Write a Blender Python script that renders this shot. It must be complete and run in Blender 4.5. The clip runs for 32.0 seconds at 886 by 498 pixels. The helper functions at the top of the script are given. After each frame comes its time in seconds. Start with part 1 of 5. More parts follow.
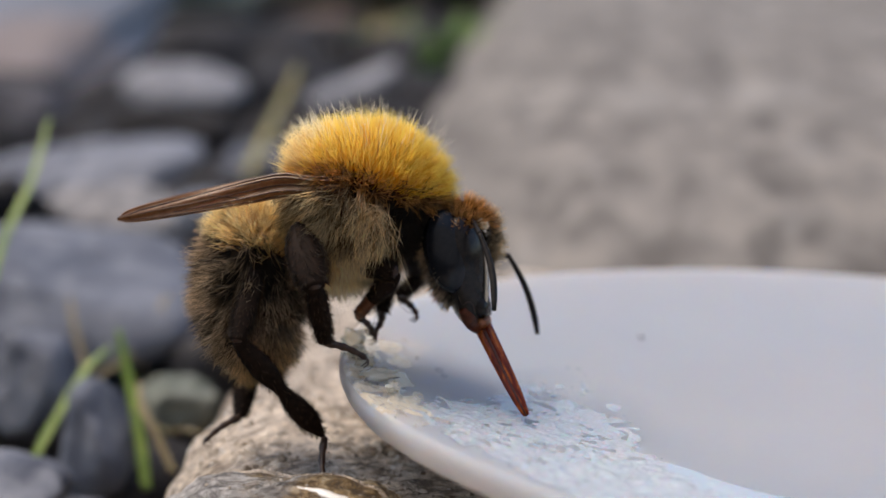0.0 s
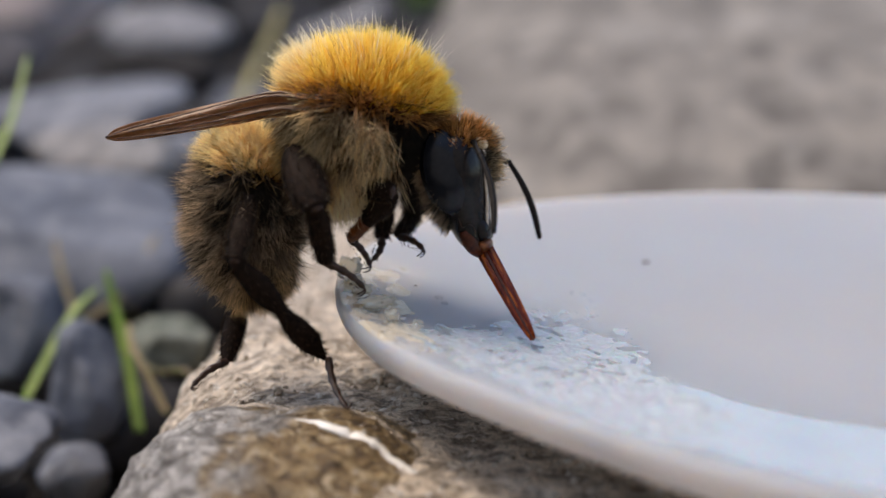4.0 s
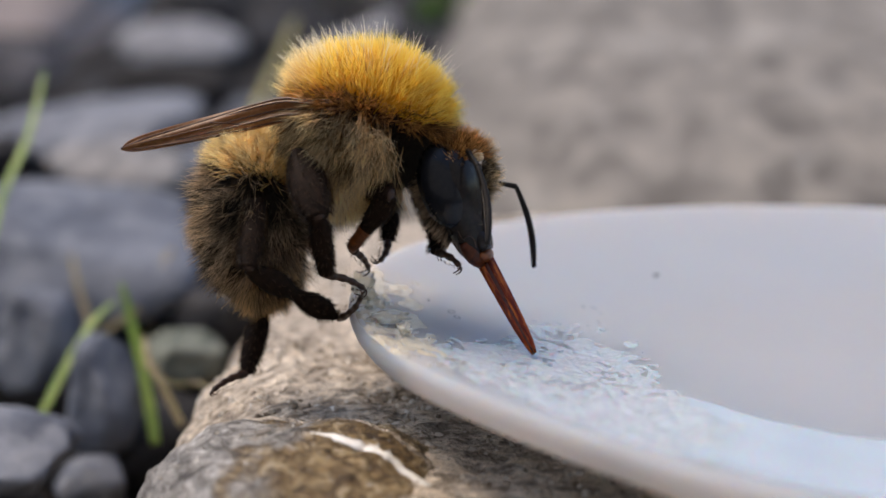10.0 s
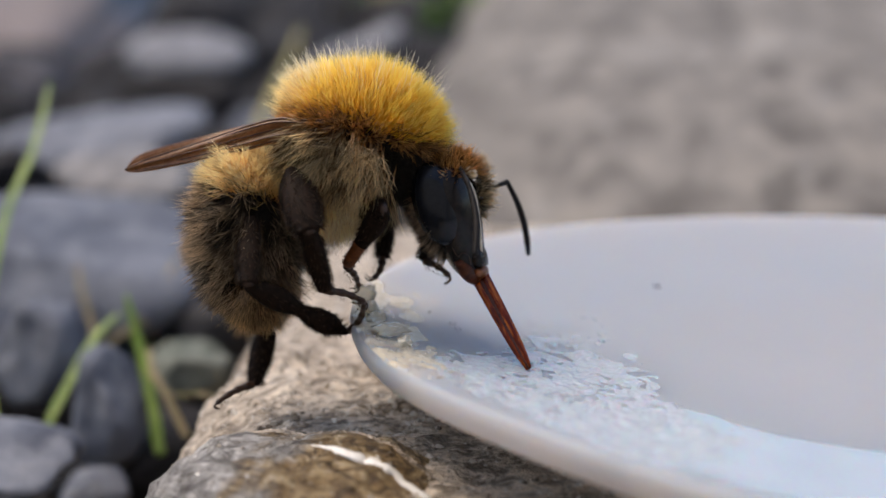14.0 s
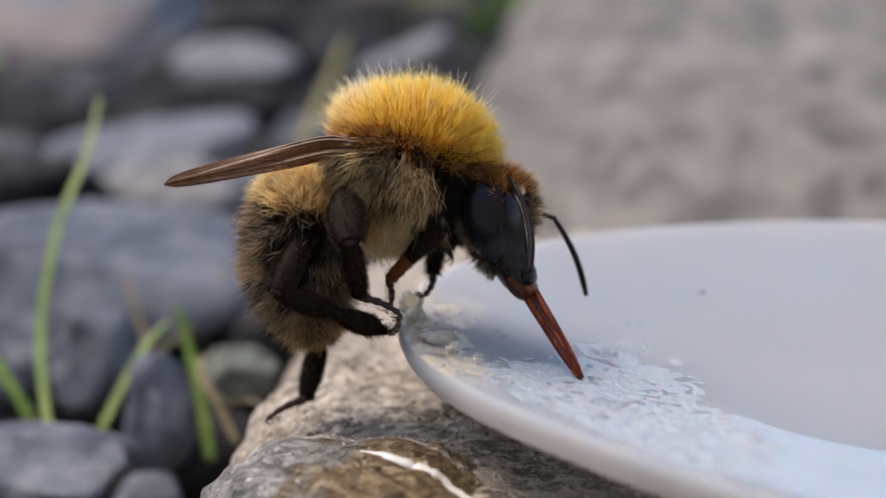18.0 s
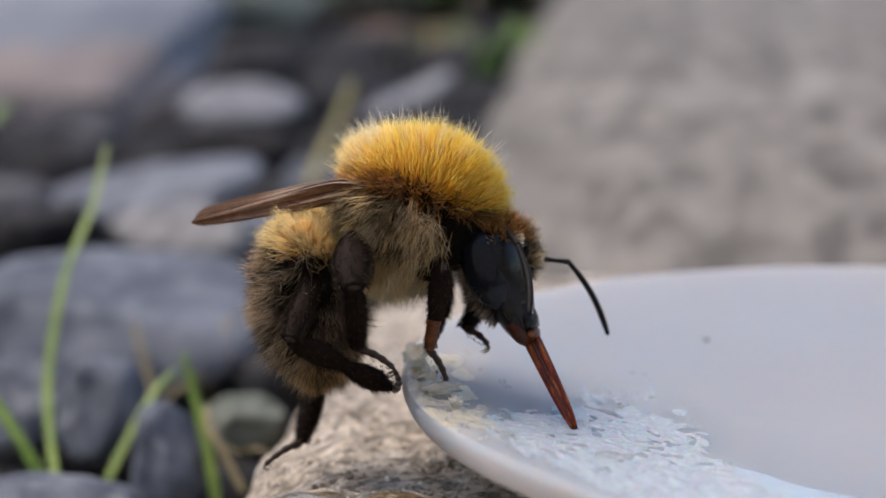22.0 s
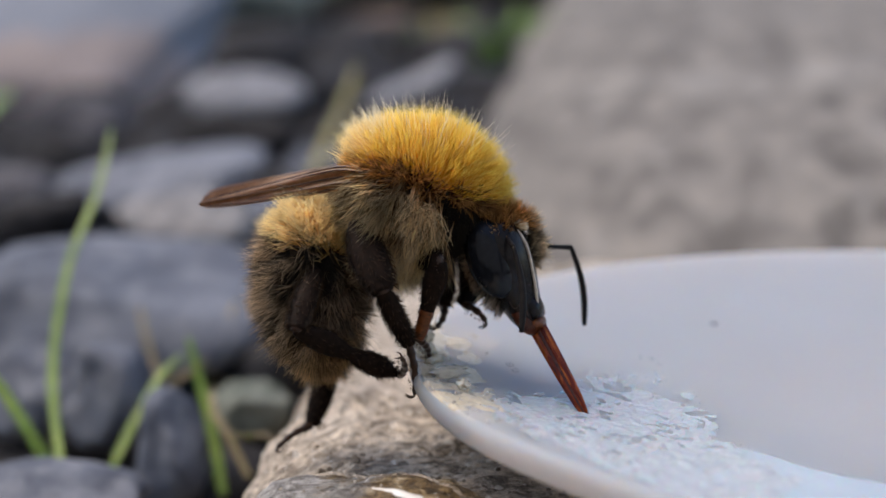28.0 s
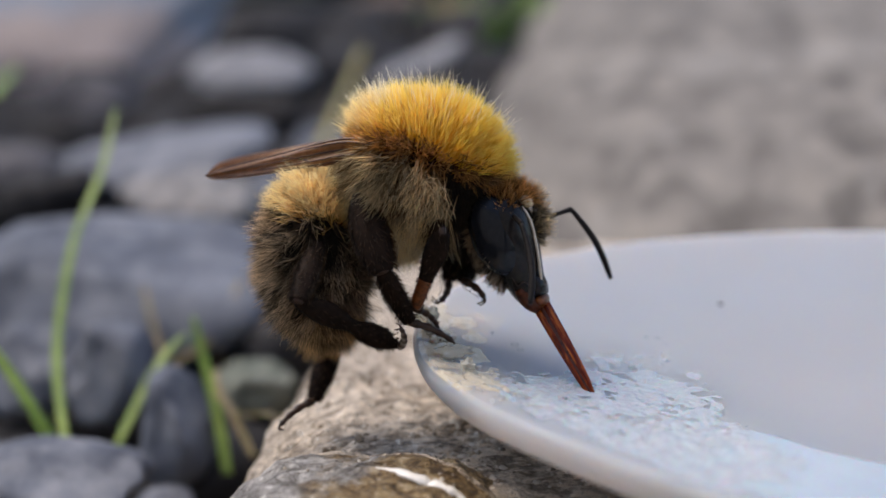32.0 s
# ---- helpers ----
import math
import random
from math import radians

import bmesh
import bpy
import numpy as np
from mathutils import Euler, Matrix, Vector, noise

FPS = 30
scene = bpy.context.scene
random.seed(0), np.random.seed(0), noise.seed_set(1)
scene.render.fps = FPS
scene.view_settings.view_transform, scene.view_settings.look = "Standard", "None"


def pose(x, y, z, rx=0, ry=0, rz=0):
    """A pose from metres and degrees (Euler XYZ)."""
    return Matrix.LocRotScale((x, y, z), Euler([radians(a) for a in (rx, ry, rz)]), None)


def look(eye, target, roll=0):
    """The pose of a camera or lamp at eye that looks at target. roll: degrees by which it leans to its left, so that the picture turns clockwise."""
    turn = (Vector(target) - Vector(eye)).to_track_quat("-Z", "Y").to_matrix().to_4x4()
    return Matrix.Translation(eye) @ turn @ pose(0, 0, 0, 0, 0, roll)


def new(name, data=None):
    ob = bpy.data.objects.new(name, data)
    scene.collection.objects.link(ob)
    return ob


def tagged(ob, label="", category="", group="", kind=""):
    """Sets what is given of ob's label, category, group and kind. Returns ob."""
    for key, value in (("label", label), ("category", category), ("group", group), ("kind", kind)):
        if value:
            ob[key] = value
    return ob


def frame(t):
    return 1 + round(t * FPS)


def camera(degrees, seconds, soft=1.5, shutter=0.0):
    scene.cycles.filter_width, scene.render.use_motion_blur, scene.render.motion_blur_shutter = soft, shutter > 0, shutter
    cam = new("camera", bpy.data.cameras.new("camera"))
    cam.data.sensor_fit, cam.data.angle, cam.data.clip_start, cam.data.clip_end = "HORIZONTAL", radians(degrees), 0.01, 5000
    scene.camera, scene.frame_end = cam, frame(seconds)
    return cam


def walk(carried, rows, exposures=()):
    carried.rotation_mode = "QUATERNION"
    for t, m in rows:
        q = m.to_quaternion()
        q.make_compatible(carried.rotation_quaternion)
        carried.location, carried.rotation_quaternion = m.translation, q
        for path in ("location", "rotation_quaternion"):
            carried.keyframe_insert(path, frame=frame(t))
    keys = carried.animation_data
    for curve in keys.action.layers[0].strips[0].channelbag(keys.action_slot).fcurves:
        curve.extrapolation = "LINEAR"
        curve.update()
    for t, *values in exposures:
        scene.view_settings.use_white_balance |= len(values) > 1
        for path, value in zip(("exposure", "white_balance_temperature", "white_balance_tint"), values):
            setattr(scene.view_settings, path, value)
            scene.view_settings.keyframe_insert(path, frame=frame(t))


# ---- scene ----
from mathutils.bvhtree import BVHTree

# Everything is laid out in millimetres and turned into metres by MM.
MM = 0.001
cam = camera(33.56, 32.0, soft=1.6)
cam.data.dof.use_dof = True
cam.data.dof.focus_distance = 0.069
cam.data.dof.aperture_fstop = 28.0
# seconds, eye in millimetres, turn in degrees
PATH = [
    (0, -16.30, -67.98, 21.15, 77.601, -1.287, 0.460),
    (0.5, -16.71, -67.81, 19.88, 77.662, -0.670, 0.255),
    (1, -16.78, -66.05, 19.64, 76.776, -0.221, -0.218),
    (1.5, -16.62, -65.60, 19.42, 76.271, -0.264, -0.210),
    (2, -16.61, -65.61, 19.31, 76.076, -0.275, -0.229),
    (2.5, -16.76, -65.59, 19.20, 76.049, -0.389, -0.332),
    (3, -16.84, -65.67, 19.25, 75.839, -0.268, -0.446),
    (3.5, -16.71, -65.52, 19.21, 75.658, -0.191, -0.349),
    (5.5, -16.85, -65.96, 19.49, 75.745, 0.001, -0.122),
    (6, -16.81, -65.91, 19.44, 75.784, -0.052, -0.102),
    (6.5, -16.78, -65.81, 19.46, 75.753, 0.007, -0.101),
    (7, -16.82, -65.78, 19.39, 75.810, -0.051, -0.094),
    (7.5, -16.81, -65.86, 19.40, 75.870, -0.049, -0.096),
    (8, -16.82, -65.98, 19.46, 75.937, 0.018, -0.077),
    (8.5, -16.78, -66.12, 19.59, 75.960, 0.050, -0.040),
    (9, -16.80, -66.00, 19.50, 76.000, 0.000, -0.001),
    (9.5, -16.75, -66.23, 19.61, 76.055, 0.033, 0.091),
    (10, -16.70, -66.37, 19.69, 76.049, 0.181, 0.191),
    (10.5, -16.66, -66.35, 19.75, 76.060, 0.209, 0.227),
    (11, -16.64, -66.31, 19.78, 76.095, 0.266, 0.219),
    (11.5, -16.59, -66.30, 19.72, 76.161, 0.223, 0.249),
    (12, -16.55, -66.27, 19.74, 76.134, 0.336, 0.226),
    (12.5, -16.51, -66.13, 19.69, 76.096, 0.340, 0.312),
    (13, -16.44, -66.27, 19.74, 76.094, 0.296, 0.201),
    (13.5, -16.27, -66.29, 19.92, 76.104, 0.425, 0.214),
    (14, -16.27, -66.73, 20.14, 76.268, 0.434, 0.493),
    (14.5, -16.54, -66.90, 20.43, 76.168, 0.785, 0.798),
    (16.5, -16.61, -67.33, 20.27, 76.074, 1.066, 1.688),
    (17, -16.62, -67.56, 20.40, 76.224, 0.991, 1.873),
    (17.5, -16.37, -67.51, 20.49, 76.345, 1.073, 1.890),
    (18, -16.35, -67.51, 20.44, 76.508, 1.112, 2.112),
    (18.5, -16.39, -67.67, 20.51, 76.702, 1.141, 2.260),
    (19, -16.30, -67.66, 20.52, 76.864, 1.241, 2.399),
    (19.5, -16.16, -67.84, 20.86, 77.238, 1.347, 2.443),
    (20, -16.12, -67.67, 20.90, 77.341, 1.400, 2.456),
    (20.5, -16.13, -67.75, 20.98, 77.397, 1.492, 2.487),
    (21, -16.16, -67.91, 21.02, 77.596, 1.501, 2.482),
    (21.5, -15.93, -67.86, 21.47, 77.876, 1.620, 2.380),
    (22, -15.93, -67.57, 21.33, 77.861, 1.658, 2.421),
    (22.5, -16.04, -67.71, 21.45, 77.769, 1.777, 2.402),
    (23, -16.05, -67.52, 21.19, 77.829, 1.768, 2.417),
    (23.5, -15.99, -67.49, 21.22, 77.816, 1.901, 2.420),
    (24, -15.94, -67.48, 21.24, 77.820, 1.951, 2.430),
    (24.5, -16.04, -67.82, 21.30, 77.816, 1.789, 2.372),
    (25, -15.94, -67.58, 21.25, 77.817, 1.906, 2.366),
    (25.5, -15.99, -67.76, 21.32, 77.827, 1.910, 2.293),
    (27.5, -16.03, -67.52, 21.11, 77.826, 1.895, 2.367),
    (28, -16.17, -67.32, 20.88, 77.502, 1.722, 2.516),
    (28.5, -16.22, -67.29, 20.80, 77.490, 1.815, 2.503),
    (29, -16.22, -67.30, 20.86, 77.333, 1.778, 2.506),
    (29.5, -16.48, -67.20, 20.46, 77.166, 1.748, 2.467),
    (30, -16.03, -67.90, 21.18, 77.589, 1.757, 2.524),
    (30.5, -16.04, -67.47, 21.03, 77.449, 1.691, 2.671),
    (31, -16.11, -66.99, 20.88, 77.174, 1.846, 2.658),
    (31.5, -16.14, -66.99, 20.80, 76.859, 1.680, 2.724),
    (32, -16.10, -66.94, 20.73, 76.737, 1.617, 2.812),
]
walk(cam, [(t, pose(x * MM, y * MM, z * MM, a, b, c)) for t, x, y, z, a, b, c in PATH], [(0, 0.11, 6670, 11), (13, 0.1, 6620, 11), (19, 0.07, 6480, 11), (32, 0.06, 6430, 11)])

# ---- light ----
SUN_DIR = Vector((-0.34, 0.16, 0.76)).normalized()
world = bpy.data.worlds.new("sky")
scene.world = world
world.use_nodes = True
wn = world.node_tree.nodes
sky = wn.new("ShaderNodeTexSky")
sky.sky_type = "NISHITA"
sky.sun_disc = False
sky.sun_elevation = math.asin(SUN_DIR.z)
sky.sun_rotation = math.atan2(SUN_DIR.x, SUN_DIR.y)
wn["Background"].inputs["Strength"].default_value = 0.24
world.node_tree.links.new(sky.outputs[0], wn["Background"].inputs["Color"])
sun = new("sun", bpy.data.lights.new("sun", "SUN"))
sun.data.energy = 3.2
sun.data.angle = radians(40.0)
sun.data.color = (1.0, 0.86, 0.69)
sun.matrix_world = look(SUN_DIR * 2, (0, 0, 0))


# ---- materials ----
class Mat:
    """A small builder for node materials; sizes are in millimetres."""

    def __init__(self, name, rough=0.6, **inputs):
        self.mat = bpy.data.materials.new(name)
        self.mat.use_nodes = True
        self.tree = self.mat.node_tree
        self.bsdf = self.tree.nodes["Principled BSDF"]
        self.bsdf.inputs["Roughness"].default_value = rough
        for key, value in inputs.items():
            self.bsdf.inputs[key.replace("_", " ")].default_value = value
        self.coord = self.tree.nodes.new("ShaderNodeTexCoord").outputs["Object"]

    def node(self, kind, **links):
        n = self.tree.nodes.new(kind)
        for key, value in links.items():
            sock = n.inputs[key.replace("_", " ")]
            if hasattr(value, "is_output"):
                self.tree.links.new(value, sock)
            else:
                sock.default_value = value
        return n

    def noise(self, size, detail=4.0, rough=0.6, distort=0.0, stretch=None):
        vec = self.coord
        if stretch:
            m = self.node("ShaderNodeMapping", Vector=vec)
            m.inputs["Scale"].default_value = stretch
            vec = m.outputs[0]
        n = self.node("ShaderNodeTexNoise", Vector=vec, Scale=1.0 / (size * MM), Detail=detail, Roughness=rough, Distortion=distort)
        return n.outputs["Fac"]

    def cells(self, size, feature="F1", out="Distance"):
        n = self.tree.nodes.new("ShaderNodeTexVoronoi")
        n.feature = feature
        self.tree.links.new(self.coord, n.inputs["Vector"])
        n.inputs["Scale"].default_value = 1.0 / (size * MM)
        return n.outputs[out]

    def ramp(self, fac, *stops):
        n = self.tree.nodes.new("ShaderNodeValToRGB")
        self.tree.links.new(fac, n.inputs[0])
        els = n.color_ramp.elements
        while len(els) < len(stops):
            els.new(0.5)
        for el, (pos, col) in zip(els, stops):
            el.position = pos
            el.color = (*col, 1) if len(col) == 3 else col
        return n.outputs["Color"]

    def mix(self, fac, a, b, blend="MIX"):
        n = self.tree.nodes.new("ShaderNodeMix")
        n.data_type = "RGBA"
        n.blend_type = blend
        for i, value in ((0, fac), (6, a), (7, b)):
            if hasattr(value, "is_output"):
                self.tree.links.new(value, n.inputs[i])
            else:
                n.inputs[i].default_value = value if i == 0 or len(value) == 4 else (*value, 1)
        return n.outputs[2]

    def colour(self, sock):
        self.tree.links.new(sock, self.bsdf.inputs["Base Color"])
        return self

    def put(self, key, sock):
        self.tree.links.new(sock, self.bsdf.inputs[key])
        return self

    def bump(self, height, depth, strength=1.0):
        n = self.node("ShaderNodeBump", Height=height, Strength=strength, Distance=depth * MM)
        old = self.bsdf.inputs["Normal"].links
        if old:
            self.tree.links.new(old[0].from_socket, n.inputs["Normal"])
        self.tree.links.new(n.outputs[0], self.bsdf.inputs["Normal"])
        return self


def stone_mat(name, dark, light, tint, size=9.0, rough=0.75):
    m = Mat(name, rough)
    rnd = m.node("ShaderNodeObjectInfo").outputs["Random"]
    base = m.ramp(m.noise(size, 5, 0.65), (0.3, dark), (0.7, light))
    spot = m.ramp(m.noise(size * 0.16, 4, 0.7), (0.42, (0, 0, 0)), (0.72, (1, 1, 1)))
    col = m.mix(spot, base, tint)
    tint_map = m.ramp(m.noise(size * 0.4, 4, 0.65, 0.5), (0.36, (0.62, 0.62, 0.64)), (0.5, (1, 1, 1)), (0.66, (1.2, 1.18, 1.15)))
    col = m.mix(0.8, col, tint_map, "MULTIPLY")
    vary = m.ramp(rnd, (0.0, (0.78, 0.78, 0.8)), (1.0, (1.15, 1.1, 1.05)))
    m.colour(m.mix(1.0, col, vary, "MULTIPLY"))
    m.bump(m.noise(size * 0.3, 6, 0.7), 0.35).bump(m.noise(size * 0.05, 3), 0.06)
    m.bsdf.inputs["Specular IOR Level"].default_value = 0.15
    return m.mat


M_SLATE = stone_mat("slate_grey_stone", (0.075, 0.085, 0.112), (0.163, 0.182, 0.222), (0.238, 0.252, 0.28), 14)
M_CHALK = stone_mat("chalky_grey_stone", (0.15, 0.157, 0.177), (0.255, 0.265, 0.288), (0.32, 0.32, 0.33), 16)


def slab_mat():
    """A weathered blue-grey slab that turns warmer in colour along its lower edge."""
    m = Mat("weathered_slab", 0.8)
    base = m.ramp(m.noise(20, 5, 0.65), (0.3, (0.18, 0.192, 0.222)), (0.7, (0.285, 0.3, 0.335)))
    edge = m.node("ShaderNodeMath")
    edge.operation = "MULTIPLY_ADD"
    edge.inputs[1].default_value = -1 / (22 * MM)
    edge.inputs[2].default_value = 0.05
    m.tree.links.new(m.node("ShaderNodeSeparateXYZ", Vector=m.coord).outputs["Y"], edge.inputs[0])
    wavy = m.node("ShaderNodeMath")
    wavy.operation = "ADD"
    m.tree.links.new(edge.outputs[0], wavy.inputs[0])
    m.tree.links.new(m.noise(9, 4, 0.6), wavy.inputs[1])
    tint_map = m.ramp(wavy.outputs[0], (0.84, (0, 0, 0)), (1.02, (1, 1, 1)))
    m.colour(m.mix(m.mix(0.15, tint_map, (0, 0, 0)), base, (0.335, 0.272, 0.245)))
    m.bump(m.noise(6, 6, 0.7), 0.4)
    m.bsdf.inputs["Specular IOR Level"].default_value = 0.15
    return m.mat


M_SLAB = slab_mat()
M_DUSKY = stone_mat("dusky_stone", (0.05, 0.05, 0.06), (0.1, 0.1, 0.115), (0.15, 0.145, 0.15), 12)
M_PALE = stone_mat("pale_grey_stone", (0.145, 0.145, 0.15), (0.27, 0.262, 0.26), (0.37, 0.355, 0.335), 12)
M_WARM = stone_mat("warm_brown_stone", (0.1, 0.07, 0.055), (0.19, 0.135, 0.105), (0.26, 0.2, 0.16), 12)
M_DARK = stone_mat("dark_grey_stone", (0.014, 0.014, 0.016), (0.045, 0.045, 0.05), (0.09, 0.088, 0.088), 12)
# near black: the shade of the gaps between stones is in this colour
M_GAP_SHADE = stone_mat("gap_shade_stone", (0.007, 0.007, 0.008), (0.022, 0.022, 0.025), (0.05, 0.048, 0.048), 10)
M_MOSSY = stone_mat("mossy_grey_stone", (0.10, 0.12, 0.09), (0.22, 0.24, 0.2), (0.32, 0.33, 0.28), 8)


def boulder_mat():
    m = Mat("boulder_stone", 0.85)
    base = m.ramp(m.noise(16, 4, 0.6, 0.3, (1, 0.45, 1)), (0.3, (0.135, 0.12, 0.103)), (0.7, (0.178, 0.159, 0.138)))
    blot = m.ramp(m.noise(4.5, 3, 0.6, 0.4, (1, 0.38, 1)), (0.36, (0.5, 0.48, 0.46)), (0.5, (0.98, 0.98, 0.98)), (0.64, (1.42, 1.41, 1.38)))
    pale = m.ramp(m.noise(8, 3, 0.5, 0.2, (1, 0.42, 1)), (0.56, (0, 0, 0)), (0.68, (1, 1, 1)))
    m.colour(m.mix(m.mix(0.45, pale, (0, 0, 0)), m.mix(0.9, base, blot, "MULTIPLY"), (0.27, 0.25, 0.225)))
    m.bump(m.noise(3, 5, 0.65, 0.3, (1, 0.45, 1)), 0.4)
    return m.mat


def rock_mat():
    m = Mat("gritty_rock", 0.7)
    base = m.ramp(m.noise(5, 5, 0.7), (0.3, (0.38, 0.31, 0.235)), (0.55, (0.57, 0.49, 0.4)), (0.75, (0.7, 0.625, 0.535)))
    grit = m.ramp(m.noise(0.95, 4, 0.7, 0.3, stretch=(0.8, 1.1, 1.0)), (0.4, (0.3, 0.26, 0.22)), (0.49, (0.95, 0.92, 0.88)), (0.6, (1.55, 1.53, 1.49)))
    m.colour(m.mix(0.85, base, grit, "MULTIPLY"))
    m.bump(m.noise(0.95, 4, 0.7, 0.3, stretch=(0.8, 1.1, 1.0)), 1.3).bump(m.noise(0.22, 3), 0.16)
    return m.mat


def veined_mat():
    """Grey-white weathered patches and brown crust in one stone, with bands that follow its layers."""
    m = Mat("veined_rock", 0.42)
    grey = m.ramp(m.noise(1.3, 6, 0.72, 0.6), (0.38, (0.17, 0.15, 0.135)), (0.5, (0.44, 0.41, 0.375)), (0.61, (0.74, 0.7, 0.66)))
    brown = m.ramp(m.noise(1.1, 6, 0.75, 1.4, (0.8, 1.0, 1.9)), (0.38, (0.08, 0.046, 0.018)), (0.47, (0.27, 0.17, 0.07)), (0.56, (0.5, 0.36, 0.18)), (0.66, (0.74, 0.62, 0.44)))
    side = m.node("ShaderNodeSeparateXYZ", Vector=m.coord).outputs["X"]
    lean = m.node("ShaderNodeMath", Value=side)
    lean.operation = "MULTIPLY_ADD"
    lean.inputs[1].default_value = 1 / (13 * MM)
    lean.inputs[2].default_value = 0.06
    both = m.node("ShaderNodeMath", Value=lean.outputs[0])
    both.operation = "ADD"
    m.tree.links.new(m.noise(4.2, 4, 0.6, 0.8), both.inputs[1])
    col = m.mix(m.ramp(both.outputs[0], (0.38, (0, 0, 0)), (0.52, (1, 1, 1))), grey, brown)
    crack = m.ramp(m.noise(2.2, 5, 0.65, 2.0, (0.7, 1.2, 2.2)), (0.455, (1, 1, 1)), (0.5, (0.3, 0.26, 0.22)), (0.545, (1, 1, 1)))
    m.colour(m.mix(0.8, col, crack, "MULTIPLY"))
    m.bump(m.noise(1.1, 6, 0.75, 1.4, (0.8, 1.0, 1.9)), 0.9).bump(m.noise(0.25, 4), 0.2)
    return m.mat


def grit_mat():
    m = Mat("rock_grit", 0.75)
    rnd = m.node("ShaderNodeNewGeometry").outputs["Random Per Island"]
    col = m.ramp(rnd, (0.0, (0.16, 0.12, 0.085)), (0.3, (0.4, 0.335, 0.26)), (0.7, (0.6, 0.54, 0.46)), (1.0, (0.78, 0.73, 0.66)))
    m.colour(m.mix(0.5, col, m.ramp(m.noise(0.2, 3), (0.3, (0.5, 0.5, 0.5)), (0.7, (1.2, 1.2, 1.2))), "MULTIPLY"))
    m.bump(m.noise(0.12, 3), 0.05)
    return m.mat


M_GRIT = grit_mat()
M_BOULDER, M_ROCK, M_VEINED = boulder_mat(), rock_mat(), veined_mat()


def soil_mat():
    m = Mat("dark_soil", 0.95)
    # near black, so the colour itself holds the shade between the stones
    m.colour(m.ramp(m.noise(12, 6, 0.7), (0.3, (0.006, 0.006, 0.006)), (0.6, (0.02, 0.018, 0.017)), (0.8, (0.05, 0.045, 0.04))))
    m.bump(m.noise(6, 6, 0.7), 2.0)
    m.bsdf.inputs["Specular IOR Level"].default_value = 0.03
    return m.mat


def plaster_mat():
    m = Mat("added_wall_plaster", 0.9)
    # finish of the two added walls, pale and warm for more bounce
    m.colour(m.ramp(m.noise(60, 5, 0.6), (0.3, (0.7, 0.62, 0.52)), (0.7, (0.8, 0.72, 0.62))))
    m.bump(m.noise(4, 4, 0.7), 0.4)
    return m.mat


M_PLASTER = plaster_mat()


def plastic_mat():
    m = Mat("milky_plastic", 0.44, IOR=1.38)
    m.colour(m.ramp(m.noise(9, 3), (0.3, (0.42, 0.475, 0.545)), (0.7, (0.455, 0.51, 0.58))))
    m.bsdf.inputs["Specular IOR Level"].default_value = 0.2
    m.bsdf.inputs["Subsurface Weight"].default_value = 0.9
    m.bsdf.inputs["Subsurface Radius"].default_value = (1.0, 0.72, 0.52)
    m.bsdf.inputs["Subsurface Scale"].default_value = 0.003
    m.bump(m.noise(1.6, 2), 0.01)
    thin = m.node("ShaderNodeBsdfTranslucent", Color=(0.98, 0.9, 0.82, 1))
    both = m.node("ShaderNodeMixShader", Fac=0.46)
    m.tree.links.new(m.bsdf.outputs[0], both.inputs[1])
    m.tree.links.new(thin.outputs[0], both.inputs[2])
    m.tree.links.new(both.outputs[0], m.tree.nodes["Material Output"].inputs["Surface"])
    return m.mat


def sugar_mat():
    m = Mat("sugar_crust", 0.22, IOR=1.45, Transmission_Weight=0.12)
    base = m.ramp(m.noise(0.9, 4), (0.3, (0.44, 0.485, 0.535)), (0.7, (0.52, 0.56, 0.6)))
    fleck = m.ramp(m.noise(0.55, 5, 0.7, 0.8, (0.7, 1.5, 1.0)), (0.57, (0, 0, 0)), (0.66, (1, 1, 1)))
    m.colour(m.mix(fleck, base, (0.74, 0.76, 0.78)))
    m.bsdf.inputs["Subsurface Weight"].default_value = 0.3
    m.bsdf.inputs["Subsurface Scale"].default_value = 0.0006
    m.bump(m.noise(0.5, 4, 0.6, 0.6), 0.16).bump(m.noise(0.15, 3), 0.04)
    return m.mat


def clear_mat(name, colour, rough=0.1, clear=0.0, ior=1.45):
    m = Mat(name, rough, IOR=ior)
    m.bsdf.inputs["Base Color"].default_value = (*colour, 1)
    m.bsdf.inputs["Transmission Weight"].default_value = clear
    m.bump(m.noise(0.6, 2), 0.02)
    return m.mat


M_SOIL, M_PLASTIC, M_SUGAR = soil_mat(), plastic_mat(), sugar_mat()


def film_mat():
    m = Mat("pale_film", 0.25, IOR=1.45)
    m.colour(m.ramp(m.noise(6, 4, 0.6), (0.3, (0.39, 0.46, 0.535)), (0.7, (0.45, 0.52, 0.595))))
    m.bsdf.inputs["Subsurface Weight"].default_value = 0.4
    m.bsdf.inputs["Subsurface Scale"].default_value = 0.0008
    m.bump(m.noise(1.2, 3), 0.02)
    return m.mat


M_FILM = film_mat()
M_HONEY = clear_mat("dried_syrup", (0.88, 0.78, 0.6), 0.06, 0.35)
M_CRUMB = clear_mat("sugar_crumb", (0.99, 0.97, 0.93), 0.05, 0.8, 1.36)
M_CHIP = clear_mat("clear_chip", (1.0, 0.94, 0.8), 0.1, 0.7, 1.4)


